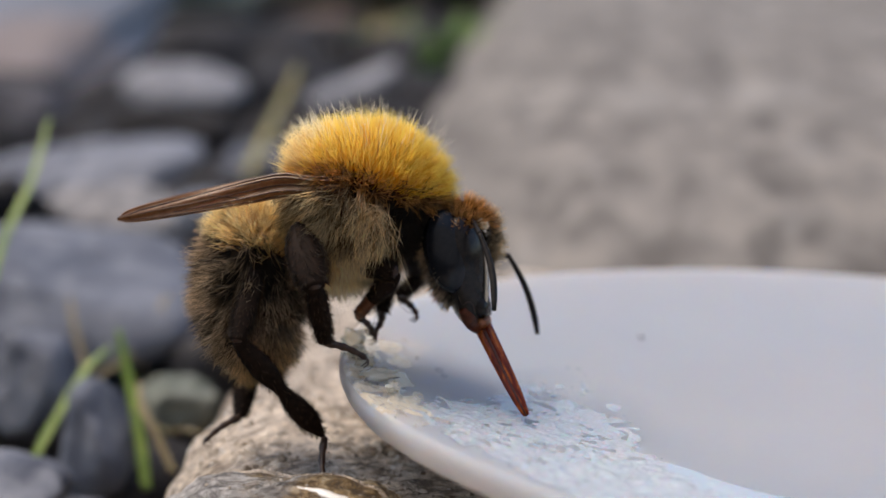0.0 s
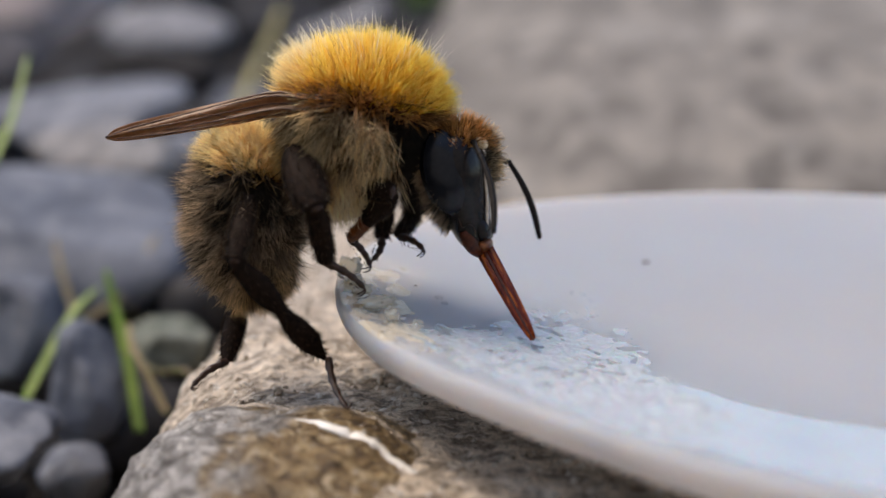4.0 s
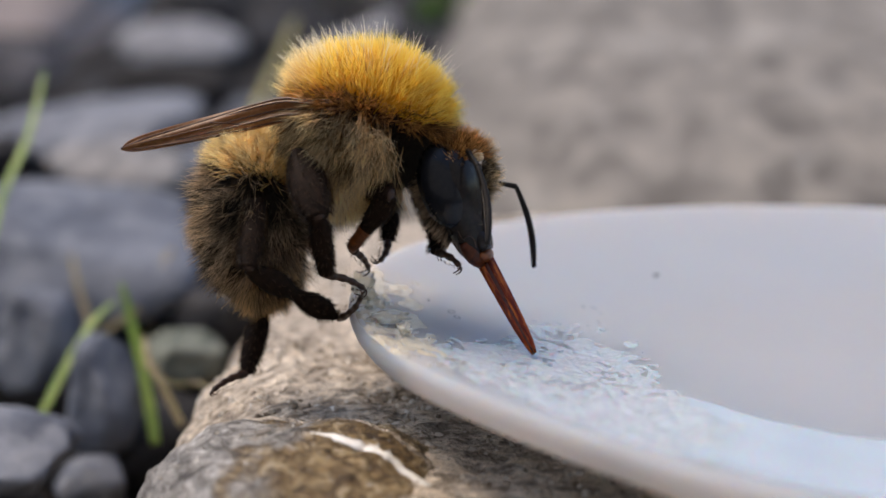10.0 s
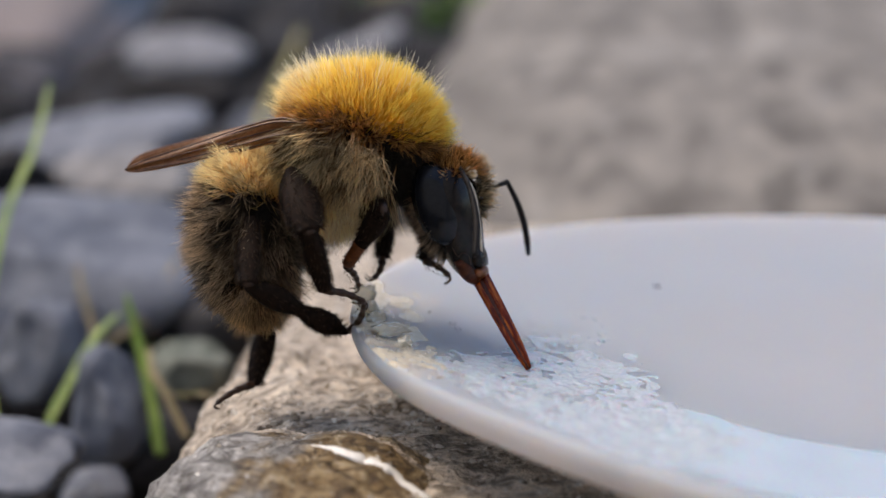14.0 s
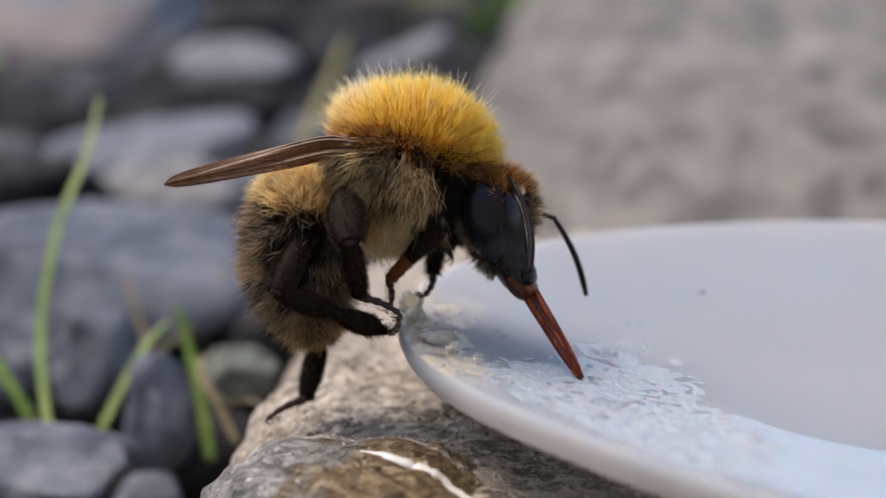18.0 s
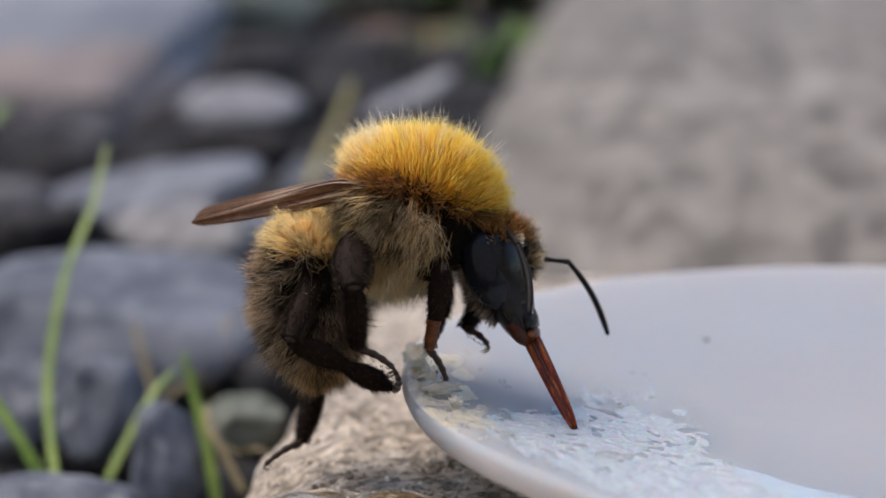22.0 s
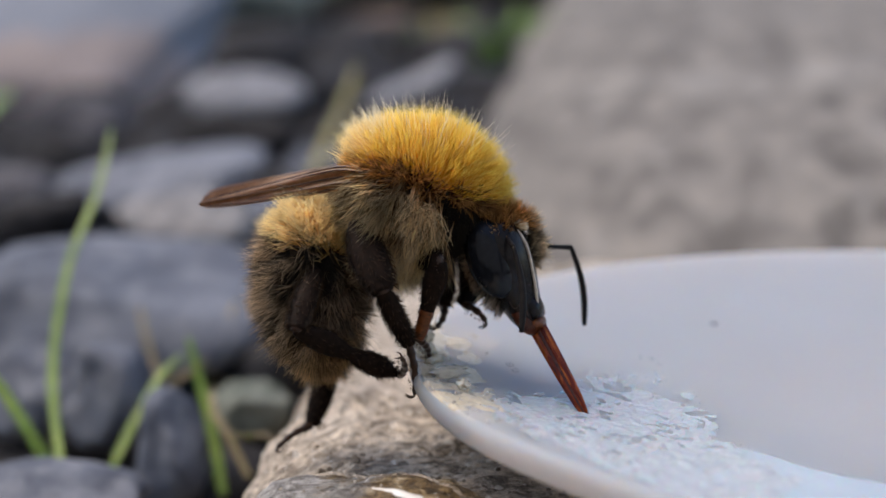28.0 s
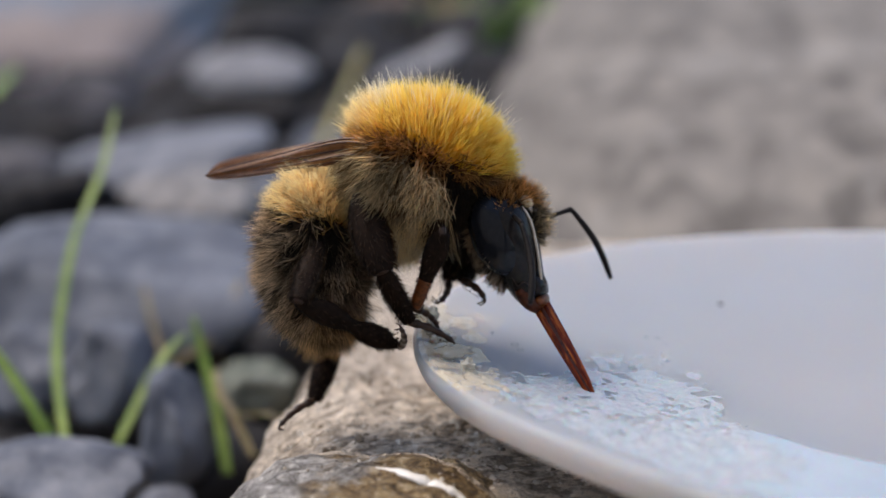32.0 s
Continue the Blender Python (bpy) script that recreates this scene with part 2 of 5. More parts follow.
def leaf_mat(name, low, high):
    m = Mat(name, 0.45)
    m.colour(m.ramp(m.noise(3, 4, 0.6), (0.3, low), (0.7, high)))
    m.bsdf.inputs["Subsurface Weight"].default_value = 0.25
    m.bsdf.inputs["Subsurface Radius"].default_value = (0.6, 1.0, 0.3)
    m.bsdf.inputs["Subsurface Scale"].default_value = 0.0008
    return m.mat


M_GRASS = leaf_mat("grass_green", (0.11, 0.19, 0.035), (0.3, 0.4, 0.085))
M_STRAW = leaf_mat("straw", (0.2, 0.15, 0.07), (0.36, 0.28, 0.15))
M_FAR_GREEN = leaf_mat("weed_green", (0.05, 0.16, 0.012), (0.16, 0.4, 0.03))
# near-black leaf colour of the dense tufts at the back
M_DARK_WEED = leaf_mat("dark_weed", (0.014, 0.012, 0.009), (0.04, 0.034, 0.024))
M_OLIVE = leaf_mat("olive_weed", (0.12, 0.11, 0.02), (0.28, 0.24, 0.06))


def fur_mat(name, root, tip, spread=0.2, low=0.75):
    m = Mat(name, 0.42)
    along = m.tree.nodes.new("ShaderNodeAttribute")
    along.attribute_name = "along"
    col = m.ramp(along.outputs["Fac"], (0.1, root), (0.85, tip))
    rnd = m.node("ShaderNodeNewGeometry").outputs["Random Per Island"]
    vary = m.ramp(rnd, (0.0, (1 - spread,) * 3), (1.0, (1 + spread, 1 + spread * 0.9, 1 + spread * 0.7)))
    col = m.mix(1.0, col, vary, "MULTIPLY")
    tone = m.tree.nodes.new("ShaderNodeAttribute")
    tone.attribute_name = "tone"
    col = m.mix(1.0, col, m.ramp(tone.outputs["Fac"], (0.0, (low,) * 3), (0.6, (1, 1, 1)), (1.0, (1.12,) * 3)), "MULTIPLY")
    m.colour(col)
    thin = m.node("ShaderNodeBsdfTranslucent", Color=col)
    both = m.node("ShaderNodeMixShader", Fac=0.66)
    m.tree.links.new(m.bsdf.outputs[0], both.inputs[1])
    m.tree.links.new(thin.outputs[0], both.inputs[2])
    m.tree.links.new(both.outputs[0], m.tree.nodes["Material Output"].inputs["Surface"])
    return m.mat


F_GOLD = fur_mat("golden_fur", (1.0, 0.62, 0.04), (1.0, 0.84, 0.24), 0.08, 0.94)
F_GUARD = fur_mat("guard_fur", (1.0, 0.8, 0.35), (1.0, 0.95, 0.78), 0.1, 0.9)
F_CREAM = fur_mat("cream_fur", (0.9, 0.55, 0.12), (1.0, 0.88, 0.52))
F_RUST = fur_mat("rusty_fur", (0.2, 0.09, 0.03), (0.85, 0.5, 0.18), 0.3, 0.35)
F_BELLY = fur_mat("belly_fur", (1.0, 0.8, 0.42), (1.0, 0.95, 0.76), 0.12, 0.85)
F_TAWNY = fur_mat("tawny_fur", (0.55, 0.34, 0.16), (1.0, 0.88, 0.62), 0.25, 0.5)
F_DUSK = fur_mat("dusky_fur", (0.07, 0.042, 0.024), (0.3, 0.19, 0.1), 0.3, 0.4)
F_BLACK = fur_mat("black_fur", (0.012, 0.009, 0.007), (0.055, 0.04, 0.029))
F_GREY = fur_mat("grey_brown_fur", (0.06, 0.042, 0.028), (0.8, 0.66, 0.5), 0.45, 0.2)
F_LEG = fur_mat("leg_fringe", (0.02, 0.013, 0.009), (0.12, 0.07, 0.035), 0.3, 0.5)
F_TAIL = fur_mat("tan_tail_fur", (0.08, 0.052, 0.03), (0.88, 0.71, 0.46), 0.45, 0.22)
F_AMBER = fur_mat("amber_fur", (0.92, 0.62, 0.24), (1.0, 0.88, 0.55), 0.15, 0.82)


def shell_mat(name, low, high, rough=0.28, size=0.3, gloss=0.5):
    m = Mat(name, rough)
    m.colour(m.ramp(m.noise(size, 4), (0.3, low), (0.7, high)))
    m.bump(m.noise(0.12, 3), 0.005)
    m.bsdf.inputs["Specular IOR Level"].default_value = gloss
    return m.mat


M_SHELL = shell_mat("black_shell", (0.006, 0.006, 0.007), (0.022, 0.016, 0.013), 0.2, 0.3, 0.22)
M_LEG = shell_mat("dark_brown_shell", (0.007, 0.005, 0.004), (0.024, 0.014, 0.0095), 0.65, 0.3, 0.05)
M_TARSUS = shell_mat("brown_shell", (0.014, 0.007, 0.004), (0.06, 0.025, 0.012), 0.35, 0.3, 0.4)
M_AMBER_LEG = shell_mat("amber_shell", (0.045, 0.014, 0.005), (0.26, 0.075, 0.017), 0.28, 0.3, 0.5)
M_JAW = shell_mat("red_brown_jaw", (0.022, 0.006, 0.003), (0.11, 0.026, 0.008), 0.3, 0.25, 0.25)
M_WHITE_VEIN = shell_mat("white_vein", (0.72, 0.68, 0.62), (0.9, 0.87, 0.82), 0.3, 0.5, 0.5)
M_GLINT = shell_mat("glint_amber", (0.4, 0.26, 0.12), (0.75, 0.58, 0.34), 0.14, 0.2, 0.8)
M_KEEL = shell_mat("highlight_keel", (0.4, 0.32, 0.24), (0.7, 0.6, 0.48), 0.2, 0.3, 0.7)
M_EYE = shell_mat("glossy_eye", (0.008, 0.009, 0.012), (0.014, 0.015, 0.018), 0.1, 0.3, 0.22)
M_ANTENNA = shell_mat("antenna_black", (0.008, 0.007, 0.007), (0.022, 0.018, 0.016), 0.5, 0.3, 0.1)
M_UNDERFUR = shell_mat("underfur_gold", (0.8, 0.46, 0.05), (0.95, 0.6, 0.09), 0.9, 0.2, 0.1)
M_UNDERDARK = shell_mat("underfur_dark", (0.012, 0.008, 0.005), (0.04, 0.025, 0.015), 0.9, 0.2, 0.1)


def amber_mat():
    m = Mat("amber_proboscis", 0.22)
    col = m.ramp(m.noise(0.5, 4, 0.6, 0.3, (2.5, 2.5, 0.3)), (0.34, (0.05, 0.007, 0.002)), (0.52, (0.22, 0.03, 0.005)), (0.7, (0.75, 0.2, 0.025)))
    m.colour(col)
    m.bsdf.inputs["Specular IOR Level"].default_value = 0.45
    thin = m.node("ShaderNodeBsdfTranslucent", Color=col)
    both = m.node("ShaderNodeMixShader", Fac=0.5)
    m.tree.links.new(m.bsdf.outputs[0], both.inputs[1])
    m.tree.links.new(thin.outputs[0], both.inputs[2])
    m.tree.links.new(both.outputs[0], m.tree.nodes["Material Output"].inputs["Surface"])
    return m.mat


def wing_mat():
    m = Mat("smoky_wing", 0.3)
    m.colour(m.ramp(m.noise(0.6, 4, 0.6, 0.2, (0.5, 2, 2)), (0.3, (0.19, 0.095, 0.045)), (0.7, (0.46, 0.27, 0.14))))
    m.bsdf.inputs["Transmission Weight"].default_value = 0.2
    thin = m.node("ShaderNodeBsdfTranslucent", Color=(0.55, 0.27, 0.1, 1))
    both = m.node("ShaderNodeMixShader", Fac=0.4)
    m.tree.links.new(m.bsdf.outputs[0], both.inputs[1])
    m.tree.links.new(thin.outputs[0], both.inputs[2])
    m.tree.links.new(both.outputs[0], m.tree.nodes["Material Output"].inputs["Surface"])
    return m.mat


M_AMBER, M_WING = amber_mat(), wing_mat()
M_VEIN = shell_mat("wing_vein", (0.05, 0.02, 0.01), (0.14, 0.07, 0.035), 0.35)


# ---- mesh helpers ----
def mesh_ob(name, bm, material, smooth=True):
    me = bpy.data.meshes.new(name)
    bm.to_mesh(me)
    bm.free()
    if smooth:
        me.polygons.foreach_set("use_smooth", [True] * len(me.polygons))
    me.materials.append(material)
    return new(name, me)


def part(name, bm, material, parent, label="", smooth=True):
    ob = mesh_ob(name, bm, material, smooth)
    ob.parent = parent
    if label:
        tagged(ob, label)
    return ob


def grid_mesh(rows, close_u=False, close_v=False, caps=False):
    """A bmesh from rows of points; the rows are joined one to the next."""
    bm = bmesh.new()
    vs = [[bm.verts.new(p) for p in row] for row in rows]
    n, k = len(vs), len(vs[0])
    for i in range(n if close_v else n - 1):
        for j in range(k if close_u else k - 1):
            bm.faces.new((vs[i][j], vs[i][(j + 1) % k], vs[(i + 1) % n][(j + 1) % k], vs[(i + 1) % n][j]))
    if caps:
        bm.faces.new(vs[0][::-1])
        bm.faces.new(vs[-1])
    bm.normal_update()
    return bm


def tube(points, radii, sides=10, flat=1.0, side=Vector((0, 1, 0))):
    """A tapered tube along points, in metres; flat squeezes it across the given side."""
    pts = [Vector(p) for p in points]
    rows = []
    for i, p in enumerate(pts):
        way = (pts[min(i + 1, len(pts) - 1)] - pts[max(i - 1, 0)]).normalized()
        a = (side - way * side.dot(way)).normalized()
        b = way.cross(a)
        rows.append([p + (a * math.cos(q) * flat + b * math.sin(q)) * radii[i] for q in (2 * math.pi * j / sides for j in range(sides))])
    return grid_mesh(rows, close_u=True, caps=True)


def smooth_path(points, count):
    """Catmull-Rom through the points (any number of values each)."""
    pts = [np.array(p, float) for p in points]
    out = []
    for i in range(count):
        s = i / (count - 1) * (len(pts) - 1)
        k = min(int(s), len(pts) - 2)
        f = s - k
        p0, p1, p2, p3 = pts[max(k - 1, 0)], pts[k], pts[k + 1], pts[min(k + 2, len(pts) - 1)]
        out.append(0.5 * (2 * p1 + (p2 - p0) * f + (2 * p0 - 5 * p1 + 4 * p2 - p3) * f**2 + (3 * p1 - p0 - 3 * p2 + p3) * f**3))
    return out


def rock(name, radii, seed, detail=4, power=2.4, lump=0.12, fine=0.03, facets=0):
    """A closed, lumpy stone round its own origin; radii in millimetres."""
    bm = bmesh.new()
    bmesh.ops.create_icosphere(bm, subdivisions=detail, radius=1.0)
    rng = random.Random(seed)
    cuts = [(Vector((rng.gauss(0, 1), rng.gauss(0, 1), rng.gauss(0, 0.8))).normalized(), rng.uniform(0.62, 0.95)) for _ in range(facets)]
    shift = Vector((seed * 7.31, seed * 3.17, seed * 1.93))
    for v in bm.verts:
        d = v.co.normalized()
        r = (abs(d.x) ** power + abs(d.y) ** power + abs(d.z) ** power) ** (-1 / power)
        q = d * r
        for n, c in cuts:
            over = q.dot(n) - c
            if over > 0:
                q -= n * (over * 0.9)
        r = q.length
        d = q.normalized()
        r *= 1 + lump * noise.noise(d * 1.3 + shift) + lump * 0.5 * noise.noise(d * 2.9 + shift) + fine * noise.fractal(d * 7 + shift, 0.9, 2.0, 3)
        v.co = Vector((d.x * radii[0], d.y * radii[1], d.z * radii[2])) * (r * MM)
    bm.normal_update()
    return bm


def stone(name, at, radii, turn, material, seed, label, group="", detail=4, power=2.4, lump=0.12, fine=0.03, facets=0):
    ob = mesh_ob(name, rock(name, radii, seed, detail, power, lump, fine, facets), material)
    ob.matrix_basis = pose(at[0] * MM, at[1] * MM, at[2] * MM, *turn)
    return tagged(ob, label, "stone", group)


# ---- ground and background stones ----
def ground_height(x, y):
    """Millimetres: the bed of soil lies low in front and rises a little behind."""
    return -20 + 10 * min(max((y - 20) / 160, 0), 1) + 1.2 * noise.noise(Vector((x * 0.05, y * 0.05, 0)))


def make_ground():
    xs = sorted({-30000, -8000, -2500, -1000, -500} | set(range(-320, 321, 8)) | {500, 1000, 2500, 8000, 30000})
    ys = sorted({-30000, -8000, -2500, -1000, -400} | set(range(-160, 561, 8)) | {800, 1500, 3000, 8000, 30000})
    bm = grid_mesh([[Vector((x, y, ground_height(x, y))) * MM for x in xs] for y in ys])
    return tagged(mesh_ob("ground", bm, M_SOIL), "soil between the pebbles, its colour darkened as gap shade", "ground", kind="structure")


ground = make_ground()


def make_bounce_wall():
    """A plain added wall, unseen behind the viewer, that bounces warm sunlight as fill."""
    bm = bmesh.new()
    bmesh.ops.create_cube(bm, size=1.0, matrix=Matrix.Translation((0, -0.29, 0.2)) @ Matrix.Diagonal((1.4, 0.06, 0.5, 1)))
    bmesh.ops.bevel(bm, geom=bm.edges[:], offset=0.01, segments=2, affect="EDGES")
    return tagged(mesh_ob("wall_south", bm, M_PLASTER, False), "unseen plain plastered wall added behind the viewer for warm bounce", "wall", kind="structure")


def make_sky_block_wall():
    """A plain added wall, unseen far behind the stones, that blocks the low sky."""
    bm = bmesh.new()
    bmesh.ops.create_cube(bm, size=1.0, matrix=Matrix.Translation((0, 1.9, 0.33)) @ Matrix.Diagonal((7.0, 0.12, 0.74, 1)))
    bmesh.ops.bevel(bm, geom=bm.edges[:], offset=0.015, segments=2, affect="EDGES")
    return tagged(mesh_ob("wall_north", bm, M_PLASTER, False), "unseen plain plastered wall added far behind the stones to block low sky", "wall", kind="structure")


make_sky_block_wall()
make_bounce_wall()

PEBBLES = "pebbles on the ground"


def pebble(mat, at, radii, turn, seed, label, power=2.4, facets=5):
    """Centre and radii in millimetres."""
    return stone("pebble", at, radii, turn, mat, seed, label, PEBBLES, power=power, lump=0.16, fine=0.03, facets=facets)


pebble(M_SLAB, (-93.0, 193.0, 3.6), (27.0, 24.0, 6.5), (33, -3, 8), 20, "large flat pale grey stone with a warm edge")
pebble(M_CHALK, (-53.4, 136.5, -1.6), (8.3, 6.2, 2.5), (20, 3, 0), 21, "small pale oval pebble", 2.1, 2)
pebble(M_CHALK, (-31.6, 158.1, -3.4), (8.0, 6.6, 1.9), (0, -26, 10), 22, "long pale pebble tilted among dark stones")
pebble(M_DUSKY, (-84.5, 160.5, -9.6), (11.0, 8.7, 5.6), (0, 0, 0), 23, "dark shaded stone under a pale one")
pebble(M_SLATE, (-57.0, 95.0, -6.6), (14.4, 10.2, 2.3), (4, -7, 0), 24, "broad grey stone with a pale top")
pebble(M_PALE, (-47.3, 69.1, -6.0), (6.4, 5.0, 1.8), (14, 4, 0), 25, "flat pale grey pebble", 2.1, 2)
pebble(M_SLATE, (-50.6, 49.2, -10.0), (14.5, 10.5, 5.0), (9, -2, 0), 26, "large flat blue-grey slate stone")
pebble(M_SLATE, (-52.1, 34.5, -11.8), (3.5, 3.5, 3.4), (0, 0, 0), 27, "blue-grey pebble beside grass")
pebble(M_SLATE, (-45.8, 32.8, -11.6), (2.9, 3.9, 3.8), (0, 10, 0), 28, "smooth blue-grey rounded pebble")
pebble(M_SLATE, (-39.7, 25.6, -13.3), (2.4, 4.0, 3.9), (0, -6, 0), 29, "grey upright pebble beside grass")
pebble(M_MOSSY, (-36.0, 35.0, -13.6), (3.0, 2.4, 2.2), (0, 0, 0), 30, "small greenish round pebble")
pebble(M_DARK, (-33.9, 42.5, -12.6), (3.8, 3.0, 2.6), (0, 0, 0), 31, "dark blue-grey pebble behind the rock")
pebble(M_SLATE, (-44.2, 14.3, -12.3), (5.8, 4.6, 1.9), (0, 8, 0), 32, "blue-grey smooth stone near the rock")
pebble(M_DUSKY, (-80.6, 112.0, -11.6), (8.0, 6.4, 4.1), (0, 0, 0), 33, "dark stone between paler slabs")
pebble(M_SLATE, (-40.5, 116.1, -10.6), (6.0, 5.3, 4.4), (0, 0, 0), 34, "grey stone behind the bee")
pebble(M_SLATE, (-39.4, 78.8, -10.4), (6.3, 5.1, 4.5), (0, 0, 0), 35, "blue-grey stone behind the bee")
pebble(M_DARK, (-66.6, 233.6, -2.1), (12.7, 10.2, 3.9), (0, 0, 0), 36, "dark stone far behind")
pebble(M_DARK, (-22.6, 172.8, -8.3), (6.5, 5.2, 4.4), (0, 0, 0), 37, "dark stone beside the boulder")
pebble(M_WARM, (-45.1, 265.2, -3.9), (10.2, 8.1, 5.4), (0, 0, 0), 38, "brown stone far behind")
pebble(M_SLATE, (-39.4, 21.1, -17.8), (2.2, 2.2, 2.2), (0, 0, 0), 39, "dark blue-grey pebble beside the veined stone")
pebble(M_SLATE, (-48.2, 46.8, -18.5), (3.6, 3.2, 3.1), (0, 0, 0), 40, "rounded slate pebble behind the grass")
# added black stones that stand where the gaps between pebbles lie in shade
pebble(M_GAP_SHADE, (-46.1, 62.5, -8.6), (7.2, 2.8, 2.4), (0, 2, 0), 42, "black stone added as shade under a flat pebble")
pebble(M_GAP_SHADE, (-64.5, 79.0, -8.0), (7.4, 4.2, 3.0), (0, -10, 0), 43, "black stone added as the shaded gap between grey slabs")
pebble(M_GAP_SHADE, (-52.4, 124.0, -6.0), (9.4, 5.0, 3.4), (0, 0, 0), 44, "black stone added as shade under a pale pebble")
pebble(M_GAP_SHADE, (-56.0, 160.0, -1.6), (8.4, 5.0, 5.4), (0, 0, 0), 45, "black stone added as shade behind a pale pebble")
pebble(M_GAP_SHADE, (-71.5, 167.0, -9.0), (5.6, 5.0, 4.2), (0, 0, 0), 46, "black stone added as the shaded gap beside a large slab")
pebble(M_MOSSY, (-68.7, 244.0, 6.5), (15.0, 9.0, 6.4), (0, 0, 0), 47, "pale mossy stone far behind")
pebble(M_SLATE, (-106.4, 233.8, -2.3), (16.2, 12.9, 8.7), (0, 0, 0), 41, "grey stone far behind")


def gravel():
    """Small loose stones that fill the gaps, too many to count."""
    rng = random.Random(5)
    bm = bmesh.new()
    for i in range(620):
        x, y = rng.uniform(-150, 60), rng.uniform(-30, 330)
        if x > -36 and y < 36:
            continue
        r = rng.uniform(2.0, 5.5) * (1 + max(y, 0) / 170)
        m = pose(x * MM, y * MM, (ground_height(x, y) + r * 0.1) * MM, rng.uniform(-20, 20), rng.uniform(-20, 20), rng.uniform(0, 360))
        m = m @ Matrix.Diagonal((r * MM * rng.uniform(0.9, 1.5), r * MM * rng.uniform(0.8, 1.2), r * MM * rng.uniform(0.5, 0.8), 1))
        made = bmesh.ops.create_icosphere(bm, subdivisions=2, radius=1.0, matrix=m)
        for v in made["verts"]:
            v.co += Vector((noise.noise(v.co * 240), noise.noise(v.co * 240 + Vector((9, 0, 0))), noise.noise(v.co * 240 + Vector((0, 9, 0))))) * (r * 0.22 * MM)
    # coloured as dark as the shade between the larger stones
    ob = mesh_ob("gravel", bm, M_GAP_SHADE)
    return tagged(ob, "small loose gravel between larger pebbles, near black as shaded gaps", "gravel", kind="stuff")


gravel()

boulder = stone("boulder", (68, 196, -15), (84, 182, 22), (3.6, 0, -5), M_BOULDER, 3, "large beige gritty boulder behind the white dish", detail=6, power=4.5, lump=0.03, fine=0.012)


def make_slab():
    """The long rock under the dish: a flat top with a rounded, weathered edge."""
    ys = [-56.0 + 3 * k for k in range(10)] + [-27.0 + 0.6 * k for k in range(120)]
    rows = []
    for y in ys:
        left = float(np.interp(y, (-56, -27, -14, -4, 9, 14, 19, 33, 44, 54, 88, 101), (-14, -20, -23.6, -27.6, -29.3, -29.0, -28.6, -28.0, -27.0, -25.5, -20, -18))) - 2.6
        near = min(max((y + 56) / 9, 0.0), 1.0)
        top = -5.3 - 9 * (1 - math.sqrt(1 - (1 - near) ** 2))
        prof = [(left + 2.5, -46), (left + 0.5, -30), (left, -22)]
        prof += [(left + 7 * (1 - math.cos(q)), top - 9 * (1 - math.sin(q))) for q in (radians(6 * k) for k in range(1, 16))]
        prof += [(left + 7.6 + (4.4 - left) * k / 60, top) for k in range(61)]
        prof += [(20, top), (34, top), (46, top - 1), (50, top - 8), (48, -46)]
        row = []
        for x, z in prof:
            p = Vector((x, y, z))
            edge = min(1, max(0, (x - left - 3) / 9))
            big = 1.3 * noise.noise(p * 0.09) + 0.7 * noise.noise(p * 0.23 + Vector((5, 0, 0)))
            fine = 0.28 * noise.fractal(p * 0.55, 0.9, 2.0, 4)
            row.append((p + Vector((-(1 - edge) * (big * 0.8 + fine), 0, big * 0.3 * (1 if x < -14 else 0.3) + fine * 0.8))) * MM)
        rows.append(row)
    bm = grid_mesh(rows, caps=True)
    bmesh.ops.recalc_face_normals(bm, faces=bm.faces[:])
    return tagged(mesh_ob("rock", bm, M_ROCK), "gritty brown-grey rock that carries the white dish", "stone")


base_rock = make_slab()
front_rock = stone("rock", (-23.5, -6.4, -12.2), (8.1, 7.5, 8.2), (6, 5, 0), M_VEINED, 9, "rounded brown veined stone with a pale crust", detail=6, power=2.9, lump=0.05, fine=0.03)


# ---- grass and weeds ----
def blade(name, pts, width, material, label, fold=0.25):
    """A folded, tapering blade through points in millimetres, with a thin body."""
    path = smooth_path(pts, 22)
    rows = []
    for i, p in enumerate(path):
        s = i / 21
        w = 0.8 * width * (0.55 + 0.9 * s) * (1 - s) ** 0.6 if s > 0.25 else 0.8 * width * (0.6 + 0.6 * s)
        c = Vector(p) * MM
        rows.append([c + Vector((-w, -w * fold, 0)) * MM, c + Vector((-w * 0.5, w * fold * 0.3, 0)) * MM, c + Vector((0, w * fold, 0)) * MM, c + Vector((w * 0.5, w * fold * 0.3, 0)) * MM, c + Vector((w, -w * fold, 0)) * MM])
    bm = grid_mesh(rows)
    bmesh.ops.solidify(bm, geom=bm.faces[:], thickness=0.12 * MM)
    return tagged(mesh_ob(name, bm, material), label, "grass", "grass blades among the pebbles")


blade("grass_blade", [(-46.1, 22.1, -13.5), (-47.9, 27.4, -8.2), (-47.9, 32.9, -2.0), (-46.9, 38.1, 2.4), (-46.9, 43.2, 6.3)], 0.5, M_GRASS, "tall thin curved green grass blade among pebbles")
blade("grass_blade", [(-45.5, 18.4, -12.0), (-46.8, 18.9, -9.6), (-48.9, 20.4, -7.1), (-51.7, 21.9, -4.1)], 0.7, M_GRASS, "bright green grass blade leaning between pebbles")
blade("grass_blade", [(-35.8, 23.2, -15.6), (-36.6, 25.0, -12.3), (-37.6, 26.7, -8.9), (-38.4, 27.4, -5.9)], 0.56, M_GRASS, "short bright green grass blade beside the rock")
